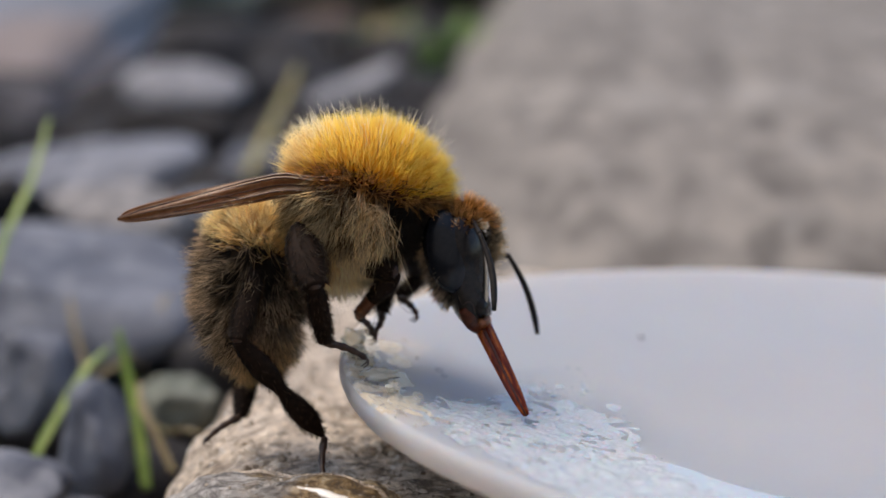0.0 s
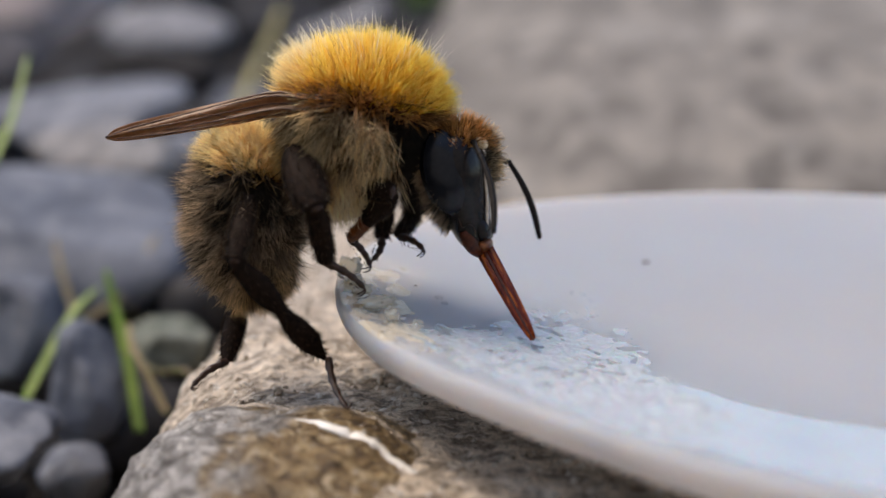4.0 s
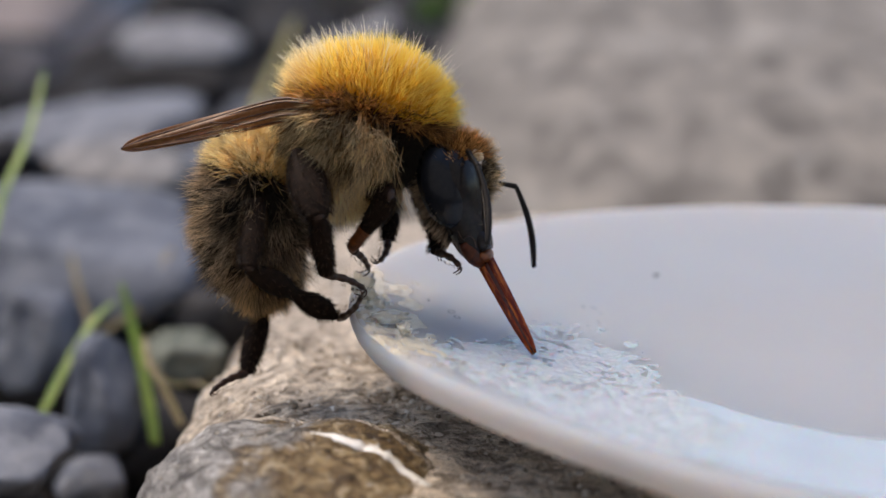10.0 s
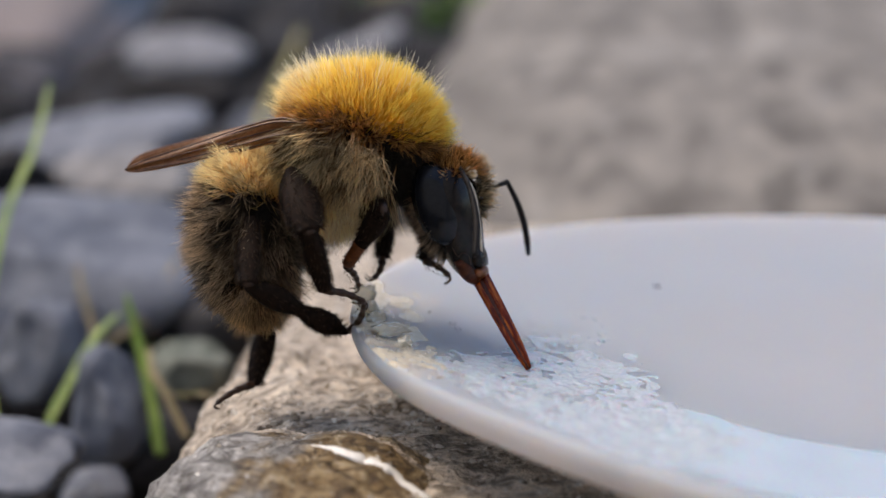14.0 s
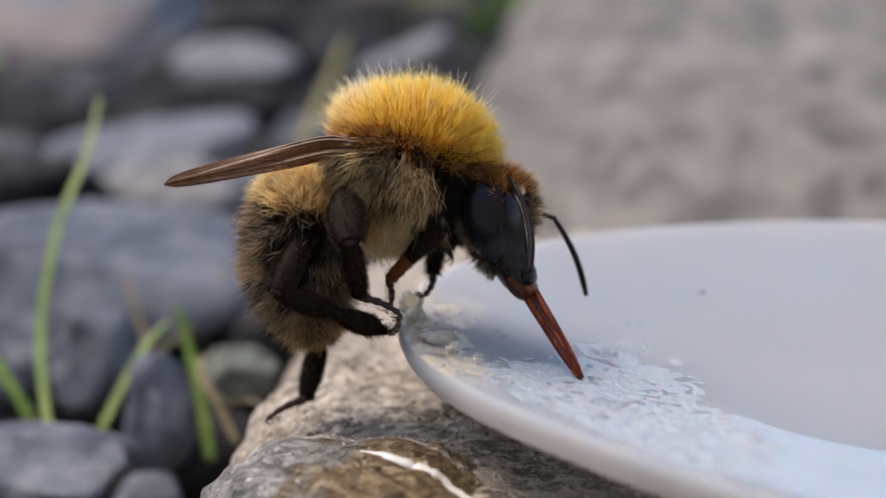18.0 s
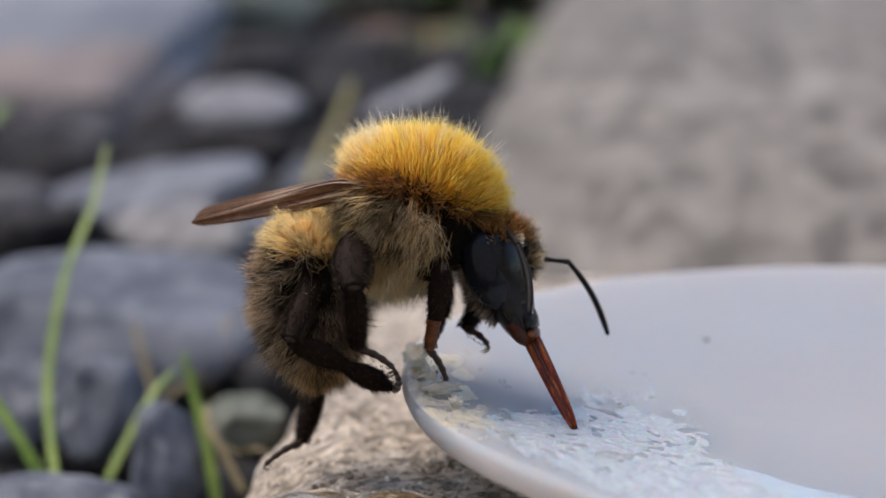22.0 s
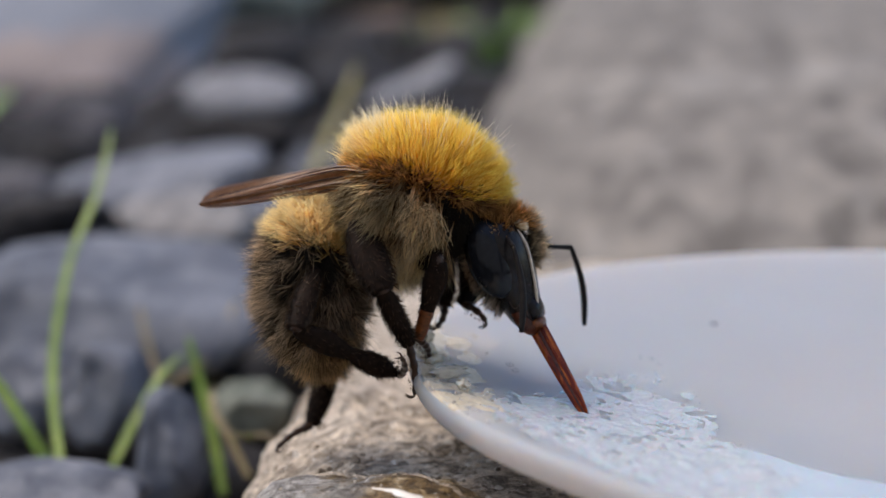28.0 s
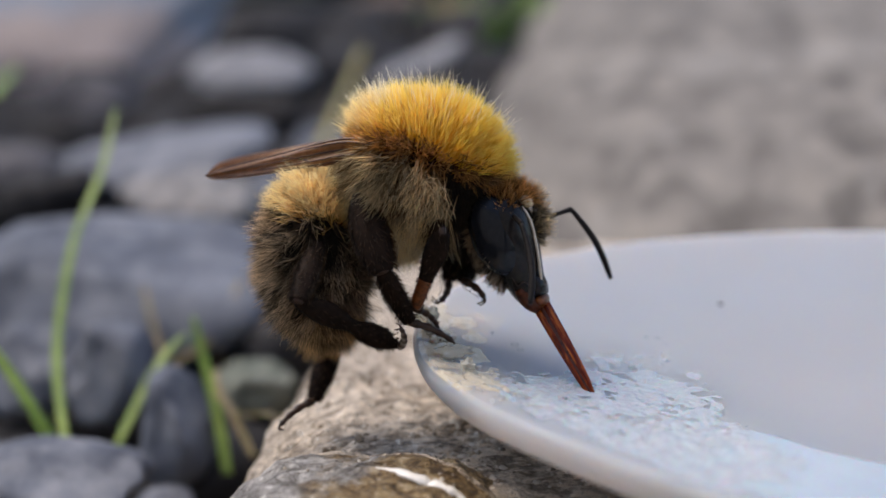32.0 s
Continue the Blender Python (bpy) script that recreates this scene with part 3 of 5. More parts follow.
blade("grass_blade", [(-43.4, 24.2, -13.9), (-42.2, 26.9, -11.3), (-41.1, 29.5, -9.3), (-40.0, 31.9, -8.4)], 0.48, M_GRASS, "green grass blade leaning over a pebble")
blade("dry_stem", [(-43.1, 37.0, -12.1), (-43.9, 38.4, -10.3), (-44.7, 39.8, -8.5), (-45.2, 41.1, -7.2)], 0.35, M_STRAW, "pale dry grass tip")
blade("dry_stem", [(-43.1, 38.8, -13.1), (-40.7, 40.3, -11.8), (-39.0, 41.4, -11.7), (-38.3, 41.9, -10.0), (-38.7, 43.2, -8.6), (-38.1, 44.5, -7.6)], 0.38, M_STRAW, "crooked brown dry stem among pebbles")
blade("dry_stem", [(-33.7, 21.7, -13.8), (-35.1, 23.1, -11.6), (-36.3, 24.5, -10.1), (-36.7, 25.7, -9.0)], 0.38, M_STRAW, "tan dry stem beside the grass blade")
blade("dry_stem", [(-36.8, 25.3, -10.8), (-34.7, 24.1, -11.8), (-33.1, 23.3, -11.5), (-31.1, 22.3, -11.6)], 0.3, M_STRAW, "thin tan stem lying against the rock")
blade("grass_blade", [(-39.8, 100.0, -7.6), (-38.4, 106.1, -3.9), (-36.9, 112.2, 0.0), (-35.6, 118.4, 3.9)], 0.95, M_OLIVE, "yellow-green blurred grass blade behind the bee")
blade("grass_blade", [(-73.9, 78.3, -4.3), (-73.3, 84.6, 0.6), (-72.7, 90.3, 2.8), (-72.5, 95.8, 4.1)], 1.2, M_GRASS, "green grass blade beyond the slate stones")


def weed_leaves(bm, at, spread, height, count, seed, slot):
    """A low tuft of many narrow leaves that spring from one root."""
    rng = random.Random(seed)
    at = Vector(at)
    for i in range(count):
        q, lean = rng.uniform(0, 6.283), rng.uniform(0.1, 1.0)
        way = Vector((math.cos(q) * lean * spread, math.sin(q) * lean * spread, height * rng.uniform(0.4, 0.85)))
        root = at + Vector((rng.uniform(-1, 1), rng.uniform(-1, 1), 0)) * spread * 0.3
        side = Vector((-math.sin(q), math.cos(q), 0)) * rng.uniform(2.6, 6.0)
        last = None
        for k in range(6):
            s = k / 5
            c = root + way * s - Vector((0, 0, height * 0.35 * s * s * lean))
            half = side * (0.35 + 1.3 * s) * (1 - s) ** 0.7
            pair = (bm.verts.new((c - half) * MM), bm.verts.new((c + half) * MM))
            if last:
                bm.faces.new((last[0], last[1], pair[1], pair[0])).material_index = slot
            last = pair


def make_weeds():
    bm = bmesh.new()
    for args in (
        ((-20.4, 225.2, -35.5), 30, 44, 220, 3, 0),
        ((-29.1, 234.9, -22.1), 20, 34, 90, 5, 1),
        ((-11.0, 214.6, -25.7), 28, 40, 200, 6, 0),
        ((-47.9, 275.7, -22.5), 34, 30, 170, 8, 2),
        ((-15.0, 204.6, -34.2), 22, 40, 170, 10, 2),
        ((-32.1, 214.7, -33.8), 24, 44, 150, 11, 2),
        ((-25.1, 236.1, -40.2), 30, 56, 200, 13, 0),
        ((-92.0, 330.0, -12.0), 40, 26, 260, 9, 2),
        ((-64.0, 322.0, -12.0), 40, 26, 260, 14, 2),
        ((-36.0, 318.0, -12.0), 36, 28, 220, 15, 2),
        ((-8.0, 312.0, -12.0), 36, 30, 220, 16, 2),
        ((-80.0, 372.0, -12.0), 26, 44, 150, 17, 0),
        ((-22.0, 352.0, -12.0), 34, 44, 190, 18, 0),
        ((12.0, 340.0, -12.0), 30, 44, 170, 19, 0),
    ):
        weed_leaves(bm, *args)
    bmesh.ops.solidify(bm, geom=bm.faces[:], thickness=0.1 * MM)
    ob = mesh_ob("weeds", bm, M_FAR_GREEN)
    ob.data.materials.append(M_OLIVE)
    ob.data.materials.append(M_DARK_WEED)
    return tagged(ob, "low green and olive weeds in the dark soil behind the stones", "weeds", kind="stuff")


make_weeds()


def lay_on(ob, pts, radius, name, material, label, lift=0.0):
    """A thin crust or vein that follows the surface of a stone, from points in millimetres."""
    bm = bmesh.new()
    bm.from_mesh(ob.data)
    tree = BVHTree.FromBMesh(bm)
    bm.free()
    inv = ob.matrix_basis.inverted()
    path = []
    for p in smooth_path(pts, 40):
        q = inv @ (Vector(p) * MM)
        near, normal, _, _ = tree.find_nearest(q)
        wob = noise.noise(Vector(p) * 1.3) * 0.1 * MM
        path.append(near + normal * lift * MM + Vector((wob, wob, 0)))
    radii = [radius * MM * (0.55 + 0.6 * abs(noise.noise(Vector((i * 0.31, 2, 5))))) * min(1, 0.25 + i / 8, 0.25 + (39 - i) / 8) for i in range(40)]
    return part(name, tube(path, radii, 8, 0.45, Vector((0, 0, 1))), material, ob, label)


lay_on(front_rock, [(-22.8, -5.7, -4.0), (-20.8, -6.6, -4.2), (-19.3, -7.0, -4.5), (-18.1, -7.6, -5.0), (-17.3, -8.1, -5.5), (-16.6, -8.3, -5.8)], 0.42, "vein", M_WHITE_VEIN, "pale quartz vein", 0.02)
lay_on(front_rock, [(-17.4, -8.0, -5.3), (-17.6, -8.7, -5.5), (-17.6, -9.7, -5.8)], 0.3, "vein", M_WHITE_VEIN, "short white branch of the vein", 0.02)
lay_on(front_rock, [(-28.3, -3.3, -4.8), (-26.8, -2.8, -4.5), (-25.1, -2.5, -4.3), (-23.1, -3.2, -4.0), (-21.1, -3.8, -4.2), (-19.3, -4.7, -4.5), (-17.8, -5.7, -5.0), (-16.6, -7.1, -5.7)], 0.24, "ridge", M_ROCK, "brown weathered ridge", 0.02)


def grit(ob, count, area, seed, size):
    """Grains and crumbs bedded in the top of a stone, as one joined part."""
    bm = bmesh.new()
    bm.from_mesh(ob.data)
    tree = BVHTree.FromBMesh(bm)
    bm.free()
    rng = random.Random(seed)
    inv = ob.matrix_basis.inverted()
    ball = bmesh.new()
    bmesh.ops.create_icosphere(ball, subdivisions=1, radius=1.0)
    bv = [v.co.copy() for v in ball.verts]
    bf = [[v.index for v in f.verts] for f in ball.faces]
    ball.free()
    verts, faces = [], []
    while len(verts) < count * len(bv):
        x, y = rng.uniform(area[0], area[1]), rng.uniform(area[2], area[3])
        near, normal, _, _ = tree.ray_cast(inv @ (Vector((x, y, 30)) * MM), inv.to_3x3() @ Vector((0, 0, -1)))
        if near is None or noise.noise(Vector((x * 0.5, y * 0.5, seed))) < rng.uniform(-0.6, 0.3):
            continue
        k = size * rng.choice((0.5, 0.7, 0.8, 1.0, 1.3, 1.7)) * MM
        q = Euler((rng.uniform(0, 6), rng.uniform(0, 6), rng.uniform(0, 6))).to_matrix()
        s = Vector((rng.uniform(0.8, 1.7), rng.uniform(0.7, 1.2), rng.uniform(0.5, 0.9)))
        n0 = len(verts)
        for c in bv:
            p = Vector((c.x * s.x, c.y * s.y, c.z * s.z)) * (k * rng.uniform(0.75, 1.2))
            verts.append(near - normal * k * 0.25 + q @ p)
        faces += [[n0 + f for f in face] for face in bf]
    me = bpy.data.meshes.new("grit")
    me.from_pydata([tuple(v) for v in verts], [], faces)
    me.materials.append(M_GRIT)
    g = new("grit", me)
    g.parent = ob
    return tagged(g, "coarse brown and pale grains", kind="stuff")


grit(base_rock, 5200, (-34, 4, -24, 44), 4, 0.15)
grit(front_rock, 160, (-33, -15, -14, 1), 6, 0.08)

# ---- the white dish ----
DISH_AT = (4.8, 1.6)


def rim_radius(q):
    """Millimetres: the rim is a little out of round."""
    return 25.6 + 1.5 * math.exp(-((math.degrees(q) % 360 - 155) / 32) ** 2) - 1.9 * math.exp(-((math.degrees(q) % 360 - 222) / 26) ** 2) - 3.0 * math.exp(-((math.degrees(q) % 360 - 80) / 48) ** 2)


def bowl_depth(s):
    return -2.6 * (1 - min(s / 0.985, 1) ** 2.7) - 0.05


DISH_PROFILE = [(s, bowl_depth(s)) for s in (0.02, 0.1, 0.15, 0.2, 0.25, 0.3, 0.34, 0.38, 0.42, 0.46, 0.5, 0.53, 0.56, 0.59, 0.62, 0.65, 0.68, 0.73, 0.78, 0.82, 0.86, 0.89, 0.92, 0.94, 0.96, 0.973, 0.983)] + [
    (0.989, -0.01), (0.995, -0.04), (1.0, -0.14), (1.003, -0.35), (1.002, -0.7), (0.996, -1.1), (0.985, -1.45), (0.965, -1.75), (0.92, -2.1), (0.82, -2.7), (0.68, -4.0), (0.56, -5.0), (0.5, -5.5), (0.3, -5.6), (0.02, -5.6)]


def make_dish():
    n = 160
    rows = []
    for s, z in DISH_PROFILE:
        row = []
        for j in range(n):
            q = 2 * math.pi * j / n
            r = rim_radius(q) * s
            wob = 0.05 * s * noise.noise(Vector((math.cos(q) * 3, math.sin(q) * 3, s * 2)))
            row.append(Vector((DISH_AT[0] + r * math.cos(q), DISH_AT[1] + r * math.sin(q), z + wob)) * MM)
        rows.append(row)
    bm = grid_mesh(rows, close_u=True, caps=True)
    ob = mesh_ob("dish", bm, M_PLASTIC)
    return tagged(ob, "shallow round white plastic dish with a rounded rim", "dish")


dish = make_dish()


def dish_z(x, y):
    """Millimetres: the height of the dish's inner face."""
    x, y = x - DISH_AT[0], y - DISH_AT[1]
    return bowl_depth(min(math.hypot(x, y) / rim_radius(math.atan2(y, x)), 0.985))


def inside(x, y, poly):
    hit = False
    for (x0, y0), (x1, y1) in zip(poly, poly[1:] + poly[:1]):
        if (y0 > y) != (y1 > y) and x < (x1 - x0) * (y - y0) / (y1 - y0) + x0:
            hit = not hit
    return hit


def flake_into(bm, x, y, size, rng, thick, tilt=10, lift=0.0):
    """One ragged, thin plate that lies on the dish."""
    n = rng.randint(5, 8)
    m = pose(x * MM, y * MM, (dish_z(x, y) + thick * 0.5 + lift) * MM, rng.gauss(0, tilt), rng.gauss(0, tilt), rng.uniform(0, 360))
    long = rng.uniform(1.0, 2.2)
    ring = [(math.cos(q) * size * long * k, math.sin(q) * size * k) for q, k in ((6.283 * (j + rng.uniform(-0.3, 0.3)) / n, rng.uniform(0.6, 1.1)) for j in range(n))]
    top = [bm.verts.new(m @ (Vector((px * 0.9, py * 0.9, thick)) * MM)) for px, py in ring]
    low = [bm.verts.new(m @ (Vector((px, py, -thick)) * MM)) for px, py in ring]
    bm.faces.new(top)
    bm.faces.new(low[::-1])
    for j in range(n):
        bm.faces.new((low[j], low[(j + 1) % n], top[(j + 1) % n], top[j]))


CRUST = [(-18.1, -2.8), (-16.6, 0.2), (-14.5, 0.4), (-12.8, 5.1), (-11.6, 8.1), (-8.3, 8.7), (-7.3, 2.9), (-6.9, -2.9), (-5.6, -7.2), (-4.5, -8.8), (-4.1, -10.6), (-7.4, -18.2), (-9.7, -17.1), (-13.4, -11.9), (-15.5, -9.3), (-17.3, -5.2)]


def make_crust():
    """A thin frosting of sugar: soft raised ridges and islands that rise out of the dish's floor."""
    rng = random.Random(8)
    xs, ys = [p[0] for p in CRUST], [p[1] for p in CRUST]
    step = 0.07
    nx, ny = int((max(xs) - min(xs)) / step), int((max(ys) - min(ys)) / step)
    cx, cy = sum(xs) / len(xs), sum(ys) / len(ys)
    bm = bmesh.new()
    grid = {}
    for i in range(nx):
        for j in range(ny):
            x, y = min(xs) + i * step, min(ys) + j * step
            ex, ey = x + 0.5 * noise.noise(Vector((x * 0.9, y * 0.9, 2))), y + 0.5 * noise.noise(Vector((x * 0.9, y * 0.9, 6)))
            deep = sum(inside(cx + (ex - cx) * k, cy + (ey - cy) * k, CRUST) for k in (1.0, 1.05, 1.1, 1.18, 1.3)) / 5
            if not deep:
                continue
            p = Vector((x * 0.85 + y * 0.3, y * 0.62 - x * 0.15, 0))
            broad = noise.fractal(p * 0.8 + Vector((3, 1, 0)), 0.9, 2.0, 3)
            ridge = 1 - abs(noise.noise(p * 1.5 + Vector((0.5 * noise.noise(p * 2), 0, 4)))) * 2.6
            plate = noise.noise(p * 2.8 + Vector((7, 0, 0)))
            h = 0.5 * broad + 0.3 * max(ridge, 0) ** 3 + 0.3 * round(plate * 3) / 3 + 0.1 * noise.noise(p * 8)
            h = (h + 0.16 + 0.12 * min(1, max(0, -(y + 4) / 5)) + 0.5 * (deep - 1) - 0.045 * max(y + 3, 0)) * 1.4
            z = dish_z(x, y) + (0.05 + 0.085 * min(1, max(0, -(y - 2) / 10))) * max(-0.3, min(h, 0.35 + 0.55 * h)) + 0.004
            grid[i, j] = (bm.verts.new(Vector((x, y, z)) * MM), h)
    for (i, j), (v, h) in grid.items():
        near = [grid.get(p) for p in ((i + 1, j), (i + 1, j + 1), (i, j + 1))]
        if all(near) and max(h, *[q[1] for q in near]) > -0.2:
            bm.faces.new((v, near[0][0], near[1][0], near[2][0]))
    for v in [v for v in bm.verts if not v.link_faces]:
        bm.verts.remove(v)
    ob = mesh_ob("sugar_crust", bm, M_SUGAR)
    tagged(ob, "thin frosting of dried white sugar on the dish", "sugar crust", kind="stuff")
    for x, y, size in ((-9.75, -5.30, 0.55), (-8.58, -2.83, 0.30), (-7.51, -3.41, 0.25), (-11.43, 0.23, 0.30), (-15.18, -0.00, 0.35), (-13.73, -0.32, 0.40), (-10.83, -3.55, 0.50), (-13.21, -9.41, 0.50), (-10.69, -9.62, 0.50), (-7.72, -11.28, 0.50), (-6.08, -10.92, 0.45), (-14.38, -3.58, 0.30), (-10.79, 3.11, 0.40), (-8.97, 4.62, 0.40)):
        bm = bmesh.new()
        flake_into(bm, x, y, size * 0.6, rng, 0.03, 4, 0.02)
        tagged(mesh_ob("sugar_flake", bm, M_SUGAR, False), "ragged white sugar flake lying on the dish", "sugar flake", "sugar flakes on the dish")


make_crust()


def make_film():
    """A thin dried film on the near side of the bowl, outside the old waterline."""
    n, k = 110, 16
    rows = []
    for i in range(n):
        q = radians(212 + 108 * i / (n - 1))
        rim = rim_radius(q)
        shore = 12.6 / rim * (1 + 0.05 * noise.noise(Vector((math.cos(q) * 2.2, math.sin(q) * 2.2, 3))))
        row = []
        for j in range(k):
            f = j / (k - 1)
            s = shore + (0.93 - shore) * f
            x, y = DISH_AT[0] + rim * s * math.cos(q), DISH_AT[1] + rim * s * math.sin(q)
            ends = min(1, i / 30, (n - 1 - i) / 10)
            thick = (0.05 * min(1, j / 1.0) * (1 - f) ** 0.5 * ends) - 0.01 * (j == 0) + 0.01 * noise.noise(Vector((x, y, 0)))
            row.append(Vector((x, y, dish_z(x, y) + thick + 0.003)) * MM)
        rows.append(row)
    ob = mesh_ob("sugar_film", grid_mesh(rows), M_FILM)
    return tagged(ob, "smooth pale dried sugar film on the dish floor", "sugar film")


make_film()


def make_syrup():
    """Clear dried lumps that cling to the rim where the bee stands."""
    rows = []
    for i in range(150):
        q = radians(163 + 38 * i / 149)
        row = []
        for j in range(64):
            s = 0.85 + 0.146 * j / 63
            r = rim_radius(q) * s
            x, y = DISH_AT[0] + r * math.cos(q), DISH_AT[1] + r * math.sin(q)
            p = Vector((x, y, 0))
            fade = math.sin(math.pi * i / 149) ** 0.9 * min(1, j / 26) ** 1.4 * min(1, (63 - j) / 4) * max(0, min(1, 0.42 + 2.4 * noise.noise(p * 0.85 + Vector((0, 0, 9)))))
            # rounded bubbles and lumps
            lump = abs(noise.noise(p * 1.1 + Vector((0, 0, 3)))) + 0.55 * (1 - min(1, 1.9 * abs(noise.noise(p * 2.6 + Vector((4, 0, 7)))))) + 0.3 * noise.noise(p * 6.5)
            z = dish_z(x, y) if s < 0.983 else -0.02
            row.append(Vector((x, y, z - 0.03 + fade * (0.05 + 0.24 * max(lump, 0)))) * MM)
        rows.append(row)
    ob = mesh_ob("dried_syrup", grid_mesh(rows), M_HONEY)
    tagged(ob, "clear glassy lumps of dried syrup on the rim", "syrup")
    for x, y, z, rx, rz, w, h in ((-21.0, 3.9, 0.5, 62, 15, 0.6, 0.75), (-19.45, -0.34, 0.05, 8, 10, 1.0, 0.6), (-20.71, 3.2, 0.15, 25, 60, 0.6, 0.5), (-20.2, 1.6, 0.12, 12, 30, 0.55, 0.4), (-18.7, -2.2, 0.0, 5, 70, 0.45, 0.35)):
        bm = bmesh.new()
        bmesh.ops.create_icosphere(bm, subdivisions=3, radius=1.0)
        m = pose(x * MM, y * MM, z * MM, rx, 0, rz)
        for v in bm.verts:
            d = v.co.copy()
            k = 0.85 + 0.6 * noise.noise(d * 1.7 + Vector((x, y, 0))) + 0.35 * noise.noise(d * 4 + Vector((y, x, 0)))
            v.co = m @ (Vector((d.x * w * k, d.y * h * k, d.z * 0.26 * k)) * MM)
        tagged(mesh_ob("syrup_lump", bm, M_CHIP), "clear rounded lump of dried syrup on the rim", "syrup lump", "syrup lumps on the rim")


make_syrup()


def make_crumbs():
    """Small glassy crumbs of sugar strewn along the rim, too many to count."""
    rng = random.Random(21)
    bm = bmesh.new()
    for k in range(80):
        q = radians(rng.gauss(186, 6.5))
        s = min(0.985, rng.gauss(0.945, 0.028))
        x, y = DISH_AT[0] + rim_radius(q) * s * math.cos(q), DISH_AT[1] + rim_radius(q) * s * math.sin(q)
        size = rng.choice((0.04, 0.05, 0.06, 0.08, 0.12)) * MM
        m = Matrix.Translation(Vector((x, y, dish_z(x, y) + 0.04)) * MM) @ Euler((rng.uniform(0, 6), rng.uniform(0, 6), rng.uniform(0, 6))).to_matrix().to_4x4()
        made = bmesh.ops.create_icosphere(bm, subdivisions=1, radius=1.0, matrix=m @ Matrix.Diagonal((size * rng.uniform(1, 1.8), size, size * rng.uniform(0.5, 0.9), 1)))
        for v in made["verts"]:
            v.co += Vector((rng.gauss(0, 1), rng.gauss(0, 1), rng.gauss(0, 1))) * size * 0.14
    return tagged(mesh_ob("syrup_crumbs", bm, M_CRUMB, False), "small clear glittering crumbs of dried syrup on the rim", "syrup crumbs", kind="stuff")


make_crumbs()


def make_specks():
    for x, y, r in ((-4.97, 14.09, 0.16), (-17.75, 5.6, 0.06)):
        bm = bmesh.new()
        bmesh.ops.create_icosphere(bm, subdivisions=2, radius=r * MM, matrix=Matrix.Translation(Vector((x, y, dish_z(x, y))) * MM) @ Matrix.Diagonal((1.3, 1, 0.5, 1)))
        tagged(mesh_ob("speck", bm, M_DARK), "tiny dark speck of dirt on the dish", "speck")


make_specks()


def make_rings():
    """Two tiny dried rings left by drops."""
    for x, y, r in ((-16.58, 4.35, 0.17), (-16.3, 3.55, 0.15)):
        rows = []
        for i in range(24):
            q = 2 * math.pi * i / 24
            cx, cy = x + r * math.cos(q), y + 1.5 * r * math.sin(q)
            rows.append([Vector((cx + 0.03 * math.cos(w) * math.cos(q), cy + 0.03 * math.cos(w) * math.sin(q), dish_z(cx, cy) + 0.012 * math.sin(w) + 0.004)) * MM for w in (2 * math.pi * k / 6 for k in range(6))])
        tagged(mesh_ob("drop_ring", grid_mesh(rows, close_u=True, close_v=True), M_RING), "tiny grey dried ring of a drop on the dish", "drop ring")


M_RING = shell_mat("dried_ring", (0.2, 0.21, 0.23), (0.26, 0.27, 0.29), 0.5)
make_rings()


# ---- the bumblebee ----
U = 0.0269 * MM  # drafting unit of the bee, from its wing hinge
BEE_AT = Vector((-20.68, 3.55, 9.12)) * MM
TILT = pose(0, 0, 0, -14)


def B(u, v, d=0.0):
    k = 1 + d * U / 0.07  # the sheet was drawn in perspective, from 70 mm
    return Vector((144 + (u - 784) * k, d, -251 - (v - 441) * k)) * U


bee = new("bumblebee")
bee.matrix_basis = Matrix.Translation(BEE_AT) @ TILT
tagged(bee, "furry bumblebee with golden thorax drinking from the white dish", "bumblebee")


def blob(centre, radii, turn=0.0, seg=40, rings=28):
    """An ellipsoid in drafting units: its mesh, and the matrix that makes it from a unit sphere."""
    m = Matrix.Translation(B(*centre)) @ pose(0, 0, 0, 0, turn, 0) @ Matrix.Diagonal((radii[0] * U, radii[1] * U, radii[2] * U, 1))
    bm = bmesh.new()
    bmesh.ops.create_uvsphere(bm, u_segments=seg, v_segments=rings, radius=1.0, matrix=m)
    return bm, m


